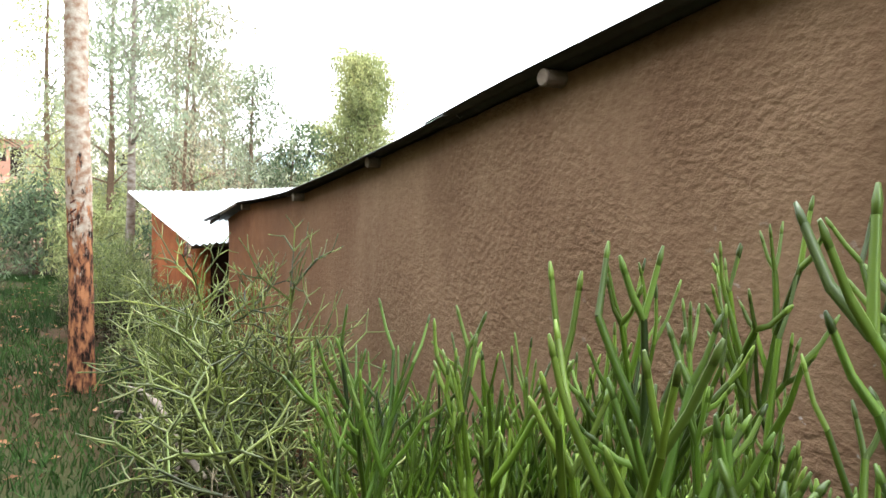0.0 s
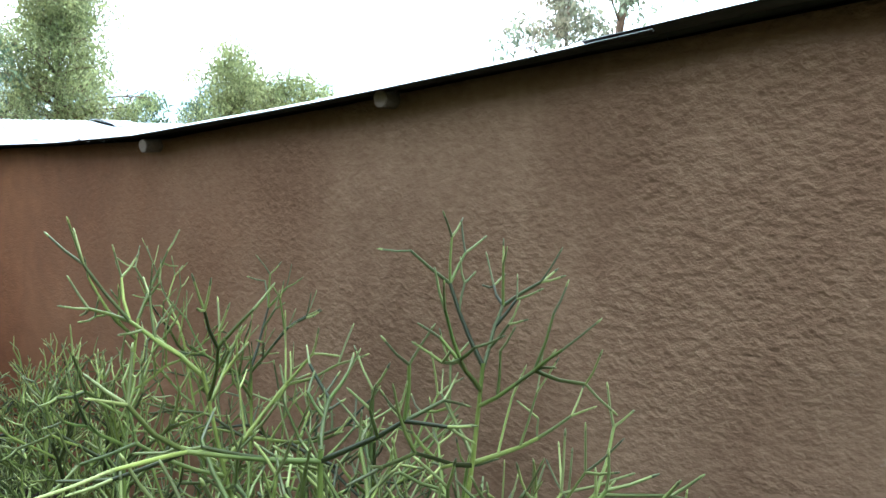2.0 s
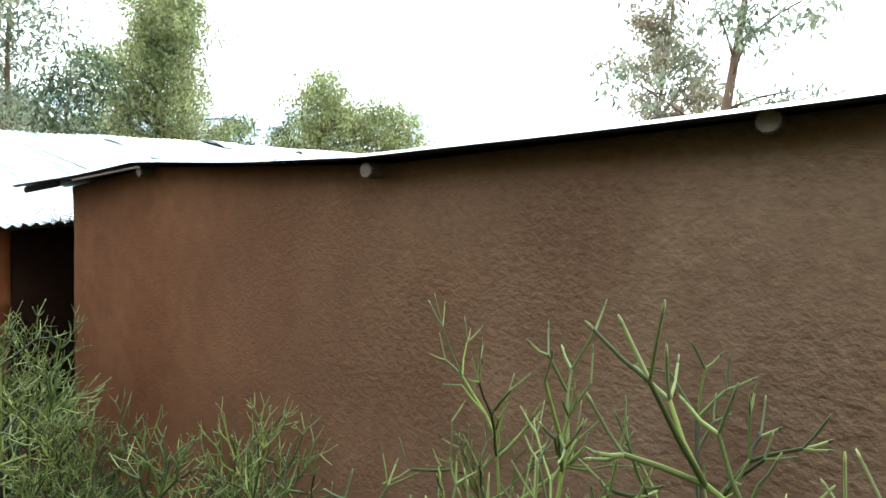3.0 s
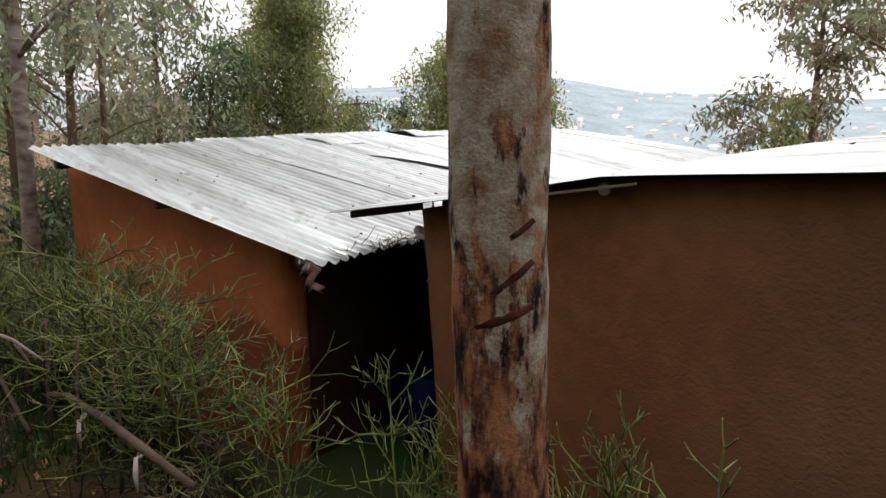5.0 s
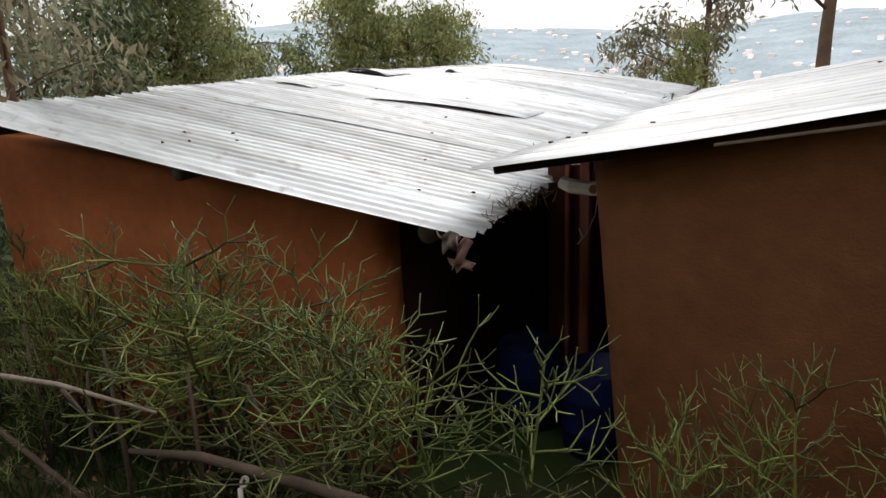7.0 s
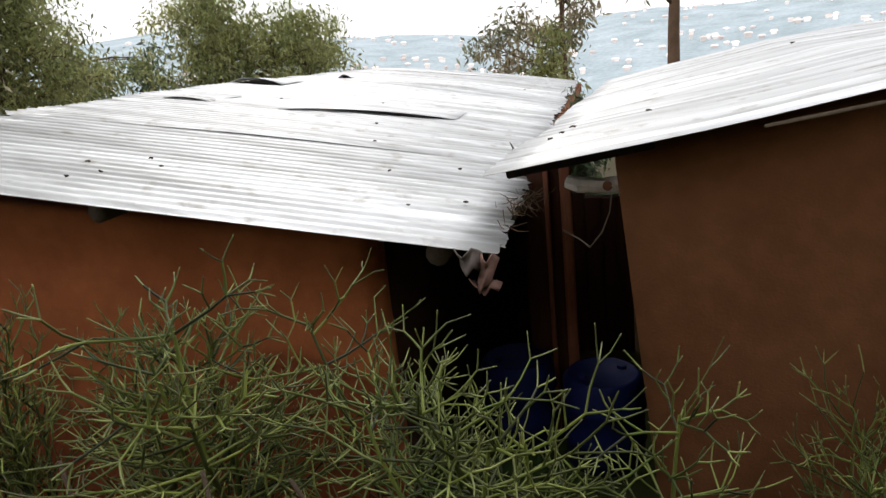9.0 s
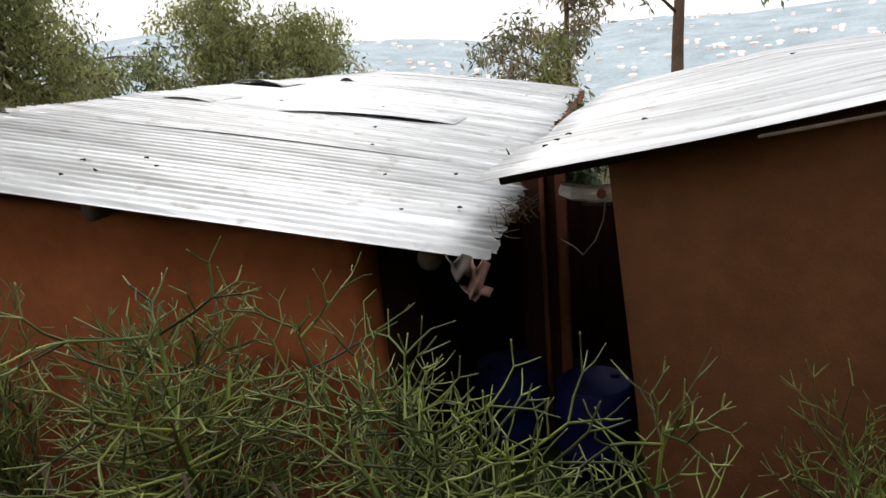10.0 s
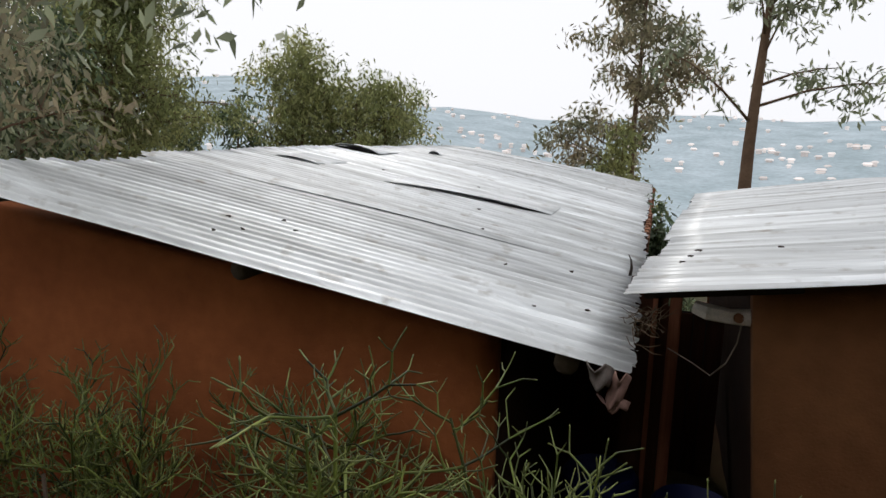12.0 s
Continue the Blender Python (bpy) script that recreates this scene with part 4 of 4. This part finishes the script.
def build_hedge():
    fresh = [pencil_bush(q, 5, TWIG_FRESH, 0.0043, (0.4, 0.9), 0.125, 0.8, (0.35, 0.8), 0.15, 4, 0.75) for q in (101, 102, 103, 104)]
    dull = [pencil_bush(q, n, TWIG, 0.0036, (0.25, 0.85), 0.14, 1.1, (0.4, 0.9), 0.07, 5, 0.7) for q, n in ((111, 5), (112, 5), (113, 6), (114, 5), (115, 5))]
    sparse = [pencil_bush(q, 2, TWIG, 0.0036, (0.1, 0.5), 0.16, 0.8, (0.4, 0.9), 0.06, 4) for q in (121, 122, 123)]
    spread_out = [pencil_bush(q, 3, TWIG, 0.0037, (-0.15, 0.35), 0.185, 0.8, (0.4, 0.9), 0.05, 5, 0.65) for q in (131, 132, 133, 134)]
    dry = [pencil_bush(q, 5, m, 0.0036, (0.0, 0.8), 0.14, 1.3, (0.4, 0.9), 0.05, b, 0.6) for q, m, b in ((141, TWIG, 7), (142, PALE_TWIG, 8), (143, TWIG, 8))]
    spots = [
        # fat fresh stems close to the first steps
        (6.99, -0.98, 0.21, 0), (6.86, -0.93, 0.20, 0), (7.09, -0.88, 0.26, 0), (7.18, -0.78, 0.32, 0), (6.74, -0.92, 0.13, 0), (6.60, -0.90, 0.08, 0), (6.46, -0.86, 0.0, 0), (6.76, -0.74, 0.06, 0), (6.30, -0.82, -0.06, 0), (6.10, -0.78, -0.14, 0), (6.94, -0.72, 0.02, 0), (6.5, -0.64, -0.10, 0), (5.90, -0.70, -0.18, 0), (6.72, -0.55, -0.16, 0), (6.30, -0.58, -0.20, 0),
        # towards the corner of the brown house
        (5.76, -0.76, -0.11, 2), (5.48, -0.64, -0.16, 3), (5.10, -0.63, -0.08, 3), (4.95, -0.72, 0.02, 3), (4.75, -0.80, 0.21, 2), (4.44, -0.62, -0.14, 3), (4.26, -0.94, 0.11, 2), (4.08, -0.60, 0.04, 2), (5.15, -0.95, -0.35, 4), (4.62, -1.0, -0.4, 4), (5.5, -0.98, -0.45, 4), (3.4, -1.0, -0.55, 4), (2.8, -1.0, -0.6, 4), (0.1, -1.25, -0.75, 4), (-0.5, -1.35, -0.75, 4), (3.72, -0.74, -0.22, 1), (3.05, -0.80, -0.36, 1), (2.6, -0.45, -0.5, 2), (2.10, -0.75, -0.46, 1), (1.78, -0.72, -0.29, 3), (2.35, -0.80, -0.62, 1),
        (1.42, -0.80, -0.37, 1), (0.98, -0.95, -0.27, 2), (0.76, -0.66, -0.52, 2), (0.52, -1.22, -0.26, 2),
        # before the gap and the orange shed
        (-0.06, -1.10, -0.18, 3), (-0.30, -1.20, -0.18, 3), (-1.00, -0.95, 0.03, 3), (-1.30, -0.95, -0.12, 3), (-0.52, -1.10, -0.13, 3), (-1.34, -1.22, -0.22, 3), (-1.70, -0.98, -0.24, 1), (-2.10, -0.92, -0.16, 1), (-2.10, -1.25, -0.45, 1), (-2.45, -1.0, -0.2, 1), (-2.75, -1.25, -0.40, 1), (-3.10, -0.98, -0.24, 1), (-3.45, -1.2, -0.34, 1), (-3.85, -1.15, -0.35, 1), (-4.3, -1.15, -0.4, 1), (-4.8, -1.25, -0.45, 1), (-5.3, -1.2, -0.5, 1),
        # low growth on the bank below the poles
        (-3.6, -1.62, -0.72, 4), (-3.05, -1.62, -0.74, 4), (-2.5, -1.60, -0.80, 4), (-1.95, -1.58, -0.85, 4), (-1.4, -1.58, -0.88, 4), (-0.8, -1.50, -0.85, 4),
    ]
    rng = random.Random(12)
    for i, (x, y, top, kind) in enumerate(spots):
        sets = (fresh, dull, sparse, spread_out, dry)[kind]
        stems, twigs = sets[i % len(sets)]
        z = ground_z(x, y)
        label = ("tall fresh green pencil bush with fat upright twigs", "dense tangled olive-green pencil bush in the hedge", "sparse pencil bush with thin forking twigs", "open pencil bush with tiers of upcurved twigs", "low half-dead pencil bush of shade-dark dry twigs")[kind]
        t = thing("pencil_bush", label, "bush", "hedge bushes", at=(x, y, z - 0.02))
        t.rotation_euler = (0, 0, rng.uniform(0, 6.28))
        h = top - z
        w = (0.70, 0.92, 0.74, 1.05, 1.1)[kind]
        t.scale = (h * w * rng.uniform(0.9, 1.05), h * w * rng.uniform(0.9, 1.05), h)
        for stem in stems:
            part("stem", stem, t)
        part("foliage", twigs, t)["kind"] = "stuff"


build_hedge()

# ---- the gap between the houses ----


def barrel(at, label, lid=True):
    t = thing("barrel", label, "barrel", "barrels", at=at)
    prof = [(0.0, 0.0), (0.26, 0.0), (0.28, 0.02), (0.285, 0.25), (0.30, 0.28), (0.285, 0.31), (0.285, 0.58), (0.30, 0.61), (0.285, 0.64), (0.28, 0.84), (0.25, 0.89), (0.24, 0.90), (0.23, 0.885), (0.0, 0.885)]
    n, verts, faces = 28, [], []
    for r, z in prof:
        for k in range(n):
            verts.append((r * math.cos(6.2832 * k / n), r * math.sin(6.2832 * k / n), z))
    for i in range(len(prof) - 1):
        for k in range(n):
            j = (k + 1) % n
            faces.append((i * n + k, i * n + j, (i + 1) * n + j, (i + 1) * n + k))
    part("body", mesh_from("body", verts, faces, BLUE, True), t)
    for a in (0.6, 3.7):
        v, f = tube([(0.16 * math.cos(a), 0.16 * math.sin(a), 0.88), (0.16 * math.cos(a), 0.16 * math.sin(a), 0.915)], [0.035, 0.033], 12)
        part("bung", mesh_from("bung", v, f, BLUE, False), t)
    return t


def build_gap():
    gz = ground_z(-0.4, 0.4)
    barrel((-0.10, 0.60, gz), "dark blue plastic barrel standing in the gap").scale = (0.74, 0.74, 0.57)
    barrel((-0.58, 0.75, gz), "dark blue plastic barrel behind the hedge").scale = (0.74, 0.74, 0.58)
    # plank partition closing the gap
    t = thing("plank_partition", "red-brown plank partition closing the gap between the houses", "partition", at=(-0.5, 1.9, gz))
    rng = random.Random(9)
    x = -1.0
    while x < 0.0:
        w = rng.uniform(0.08, 0.13)
        hgt = 1.32 + rng.uniform(-0.05, 0.06) if x < -0.35 else 1.24 + rng.uniform(-0.03, 0.04)
        d = rng.uniform(0, 0.03)
        part("plank", mesh_from("plank", *box(x + 0.5, x + 0.5 + w - 0.008, d, d + 0.022, 0, hgt - 0.04, 0.003), PLANK_SHADED), t)
        x += w
    # Added unseen sheet, keeps light from showing between the planks.
    part("slit_cover", mesh_from("slit_cover", *box(-0.5, 0.5, 0.085, 0.095, 0, 1.2, 0.002), SHEET_BACK), t, "added dark sheet closing the slits behind the planks")
    part("rail", mesh_from("rail", *box(-0.5, 0.5, 0.035, 0.08, 0.75, 0.83, 0.004), PLANK_SHADED), t)
    post = thing("timber_post", "upright built-up red-brown door post of rough boards", "post", at=(-0.30, 0.80, gz))
    part("post", mesh_from("post", *box(0.008, 0.068, 0, 0.05, 0, 1.63, 0.006), PLANK), post)
    part("batten", mesh_from("batten", *box(-0.078, -0.052, 0.0, 0.05, 0, 1.61, 0.004), PLANK), post)
    part("backing_board", mesh_from("backing_board", *box(-0.20, 0.0, 0.055, 0.075, 0, 1.60, 0.004), PLANK_SHADED), post)
    beam = thing("timber_beam", "short white rough-ended beam between the walls", "beam", at=(-0.10, 0.20, -0.118))
    v, f = tube([(-0.10, 0.02, 0.02), (-0.05, 0, 0.008), (0.04, -0.01, 0.0), (0.13, -0.02, 0.006)], [0.030, 0.036, 0.033, 0.037], 8)
    part("shaft", mesh_from("shaft", v, f, WHITE_WOOD, False), beam)
    part("socket", mesh_from("socket", *tube([(0.07, -0.05, 0.003), (0.07, -0.025, 0.003)], [0.020, 0.024], 10), RUST, False), beam)
    rope = thing("hanging_rope", "thin pale rope hanging in a loop from the beam", "rope", at=(-0.045, 0.18, -0.15))
    pts = [(0.03, 0, 0.0), (0.02, 0, -0.08), (-0.015, 0, -0.17), (-0.07, 0.02, -0.24), (-0.13, 0.30, -0.275), (-0.24, 0.60, -0.30)]
    part("strand", mesh_from("strand", *tube(pts, [0.0035] * 6, 6), DEAD, True), rope)
    # torn wrapping on the pole end under the shed's low corner
    t = thing("torn_plastic_wrapping", "torn grey and pink plastic hanging under the eave", "plastic", at=(-0.50, -0.30, -0.25))
    for name, m, c, w, h, tilt in (("grey_sheet", GREY_PLASTIC, (-0.035, 0, 0.0), 0.05, 0.075, 0.2), ("pink_sheet", PINK_PLASTIC, (0.05, -0.01, -0.02), 0.028, 0.12, -0.5), ("lower_sheet", PINK_PLASTIC, (0.02, 0.01, -0.125), 0.06, 0.03, 0.3)):
        verts, faces = [], []
        for i in range(7):
            for j in range(7):
                a, b = i / 6 - 0.5, j / 6
                wv = w * (1 - 0.55 * b * (0.5 + 0.5 * math.sin(3 * a + tilt)))
                verts.append((c[0] + a * wv * 2 + tilt * b * 0.06, c[1] - 0.05 * math.cos(a * 2.8) + 0.02 * math.sin(5 * b + 4 * a), c[2] - b * h + 0.015 * math.sin(a * 9)))
        for i in range(6):
            for j in range(6):
                o = i * 7 + j
                faces.append((o, o + 7, o + 8, o + 1))
        ob = part(name, mesh_from(name, verts, faces, m, True), t)
        ob.modifiers.new("thick", "SOLIDIFY").thickness = 0.004
    # straw and roots stuffed under the eave
    t = thing("straw_bundle", "dry straw and roots poking out under the eave", "straw", at=(-0.40, 0.25, -0.16))
    pieces = []
    for _ in range(60):
        p = Vector((rng.gauss(0, 0.03), rng.gauss(0, 0.2), rng.gauss(-0.02, 0.02)))
        d = Vector((rng.gauss(0, 1), rng.gauss(0, 1), rng.gauss(-0.3, 0.7))).normalized() * rng.uniform(0.05, 0.14)
        pieces.append(tube([p, p + d * 0.5 + Vector((0, 0, -0.01)), p + d], [0.002, 0.002, 0.001], 4))
    part("straw", mesh_from("straw", *join(pieces), STRAW), t)["kind"] = "stuff"
    # dark horn-shaped splinter on the sheet
    t = thing("bent_nail_strip", "small dark bent strip standing on the roof sheet", "scrap metal", at=(-0.50, 0.66, -0.06))
    part("strip", mesh_from("strip", *tube([(0, 0, 0), (0.005, 0, 0.04), (0, 0, 0.08), (-0.015, 0, 0.11)], [0.010, 0.008, 0.005, 0.002], 6), DARK_LITTER, True), t)


build_gap()

# ---- rough fence of poles ----


def stick(name, pts, radii, label, ties=(), stubs=0, seed=0):
    rng = random.Random(seed)
    t = thing(name, label, "branch", "fence poles", at=pts[0])
    wood = DARK_STICK if seed in (2, 3) or seed >= 20 else DEAD
    o = Vector(pts[0])
    loc = [Vector(p) - o for p in pts]
    part("pole", mesh_from("pole", *tube(loc, radii, 10), wood, True), t)
    for k in ties:
        p = loc[0].lerp(loc[-1], k)
        pieces = [tube([p + Vector((math.cos(a) * radii[0] * 1.25, math.sin(a) * 0.01, math.sin(a) * radii[0] * 1.25)) for a in [6.2832 * i / 10 for i in range(11)]], [0.006] * 11, 5)]
        pieces.append(tube([p + Vector((0, -0.02, -0.01)), p + Vector((0.01, -0.03, -0.07)), p + Vector((-0.01, -0.02, -0.15))], [0.008, 0.010, 0.004], 6))
        part("rag_tie", mesh_from("rag_tie", *join(pieces), RAG, True), t, "knotted pale rag")
    for k in range(stubs):
        p = loc[0].lerp(loc[-1], (k + 0.5) / stubs)
        d = Vector((rng.gauss(0, 0.4), rng.gauss(0, 0.4), -1)).normalized() * rng.uniform(0.1, 0.3)
        part("side_branch", mesh_from("side_branch", *tube([p, p + d * 0.6, p + d], [0.010, 0.007, 0.003], 6), wood, True), t)


def build_fence():
    stick("fence_pole", [(-3.35, -1.40, -0.83), (-2.8, -1.43, -0.77), (-2.3, -1.44, -0.76), (-1.6, -1.48, -0.66), (-1.0, -1.5, -0.63)], [0.010, 0.013, 0.012, 0.010, 0.005], "pale grey dead branch tied along the hedge", (0.15, 0.3), 2, 1)
    stick("fence_pole", [(-3.3, -1.36, -1.0), (-2.4, -1.42, -1.02), (-1.6, -1.45, -1.2)], [0.016, 0.014, 0.012], "thin grey dead branch in the hedge", (0.5,), 2, 2)
    stick("fence_pole", [(-1.35, -1.40, -0.92), (-0.9, -1.44, -0.80), (-0.4, -1.45, -0.76), (0.05, -1.50, -0.70), (0.5, -1.50, -0.70)], [0.010, 0.017, 0.018, 0.017, 0.013], "thick dull pole lying through the hedge", (0.35, 0.75), 2, 3)
    stick("fence_pole", [(2.2, -1.12, -1.15), (2.9, -1.08, -1.0), (3.7, -1.05, -0.86), (4.4, -1.04, -0.83), (5.0, -1.02, -0.76)], [0.010, 0.018, 0.020, 0.018, 0.010], "long pale branch leaning in the hedge", (0.4,), 3, 4)
    stick("fence_pole", [(2.4, -1.2, -1.30), (2.8, -1.22, -1.15), (3.3, -1.2, -1.0)], [0.014, 0.012, 0.006], "short broken pale branch", (), 1, 5)
    rng = random.Random(6)
    for i in range(11):
        x = -3.6 + 0.36 * i + rng.uniform(-0.1, 0.1)
        y = -1.35 + rng.uniform(-0.1, 0.1)
        z = ground_z(x, y)
        h = rng.uniform(0.35, 0.75)
        stick("fence_stake", [(x, y, z - 0.05), (x + rng.uniform(-0.08, 0.08), y, z + h * 0.5), (x + rng.uniform(-0.15, 0.15), y + 0.05, z + h)], [0.010, 0.009, 0.006], "rough dead stake stuck in the hedge bank", (), 0, 20 + i)


build_fence()

# ---- a far house among the trees ----


def hut(x, y, w, turn, walls, label):
    t = thing("far_house", label, "house", "houses on the slope", at=(x, y, ground_z(x, y)))
    t.rotation_euler = (0, 0, turn)
    t.scale = (w, w, w)
    part("wall", mesh_from("wall", *box(-2.2, 2.2, -1.8, 1.8, -0.8, 2.4, 0.03), walls), t)
    roof = [Vector(p) for p in ((-2.6, -2.2, 2.35), (2.6, -2.2, 2.35), (2.6, 2.2, 2.35), (-2.6, 2.2, 2.35), (-2.6, 0, 3.3), (2.6, 0, 3.3))]
    part("roof", mesh_from("roof", roof, [(0, 1, 5, 4), (2, 3, 4, 5), (1, 2, 5), (3, 0, 4), (0, 3, 2, 1)], ZINC), t, "pale sheet-metal gable roof")
    part("door", mesh_from("door", *box(2.19, 2.25, -0.45, 0.45, -0.2, 1.8, 0.01), DARK_WOOD), t)
    for y0 in (-1.5, 0.7):
        part("window", mesh_from("window", *box(2.19, 2.24, y0, y0 + 0.8, 0.8, 1.7, 0.01), DARK_WOOD), t)


def build_huts():
    for x, y, w, turn, m, label in ((-39.5, 15, 1.0, 0.0, HOUSE_WHITE_GLOW, "small pale house with a white roof among the trees"), (-33, 5, 0.8, 0.3, PINK_EARTH, "small pink earth house under a pale roof"), (-42, -4.5, 0.9, -0.2, PINK_EARTH, "small pink earth house under a pale roof"), (-48, 1.0, 1.0, 0.1, HOUSE_WHITE_GLOW, "small pale house with a white roof among the trees"), (-36, -9, 0.9, -0.4, PINK_EARTH, "small pink earth house under a pale roof"), (-30, 12, 0.7, 0.2, PINK_EARTH, "small pink earth house under a pale roof"), (-55, 8, 1.1, 0.2, HOUSE_WHITE_GLOW, "small pale house with a white roof among the trees")):
        hut(x, y, w, turn, m, label)


build_huts()

# ---- litter, grass ----


def build_small():
    rng = random.Random(31)
    # leaves and twigs blown on to the roofs
    spots = [(orange_roof, u, v) for u, v in ((0.55, 0.32), (0.54, 0.62), (0.50, 0.50), (0.60, 0.45), (0.57, 0.20), (0.3, 1.6), (0.36, 2.2), (0.1, 1.1), (0.2, 0.9), (0.45, 3.2), (0.12, 0.35), (0.05, 0.5), (0.7, 3.0), (0.16, 5.5))]
    spots += [(brown_roof, x, y) for x, y in ((-0.3, 0.25), (-0.28, 0.4), (-0.25, 0.55), (0.1, 0.5), (1.6, 1.6), (1.8, 1.55), (2.0, 1.45), (2.2, 1.3), (2.35, 1.25), (1.1, 2.6))]
    for surf, u, v in spots:
        p = Vector(surf(u, v))
        t = thing("roof_litter", "small dark dry leaf lying on the zinc roof", "dry leaf", "roof litter", at=(p.x, p.y, p.z + 0.024))
        n = rng.randint(5, 7)
        ring = [Vector((math.cos(6.28 * k / n) * rng.uniform(0.007, 0.02), math.sin(6.28 * k / n) * rng.uniform(0.003, 0.007), rng.uniform(-0.003, 0.008))) for k in range(n)]
        verts = ring + [q + Vector((0, 0, -0.004)) for q in ring] + [Vector((0, 0, 0.006))]
        faces = [(k, (k + 1) % n, 2 * n) for k in range(n)] + [(k, k + n, (k + 1) % n + n, (k + 1) % n) for k in range(n)] + [tuple(range(2 * n - 1, n - 1, -1))]
        part("leaf", mesh_from("leaf", verts, faces, DARK_LITTER), t)
    # grass
    verts, faces = [], []
    for _ in range(60000):
        x = rng.uniform(-7, 7.5)
        y = rng.uniform(-4.2, -0.45)
        if noise.noise((x * 0.55, y * 0.55, 3.0)) < -0.28 and rng.random() < 0.9:
            continue
        z = ground_z(x, y)
        h = rng.uniform(0.03, 0.11)
        a = rng.uniform(0, 6.28)
        w = Vector((math.cos(a), math.sin(a), 0)) * rng.uniform(0.003, 0.007)
        tip = Vector((x + rng.gauss(0, 0.03), y + rng.gauss(0, 0.03), z + h))
        o = len(verts)
        p = Vector((x, y, z - 0.005))
        verts += [p - w, p + w, p.lerp(tip, 0.55) + w * 0.7, p.lerp(tip, 0.55) - w * 0.7, tip]
        faces += [(o, o + 1, o + 2, o + 3), (o + 3, o + 2, o + 4)]
    tagged(new("grass", mesh_from("grass", verts, faces, GRASS)), "short green grass on the bank", "grass", kind="stuff")
    verts, faces = leaves(rng, [(rng.uniform(-6, 7), rng.uniform(-3, -0.6), 0) for _ in range(700)], 1, 0.05, 0.09, 0.0)
    for k in range(0, len(verts), 4):
        z = ground_z(verts[k].x, verts[k].y) + 0.012
        for q in range(4):
            verts[k + q] = Vector((verts[k + q].x, verts[k + q].y, z + 0.008 * q))
    tagged(new("leaf_litter", mesh_from("leaf_litter", verts, faces, DRY_LEAF)), "dry brown leaves on the ground", "dry leaves", kind="stuff")


build_small()
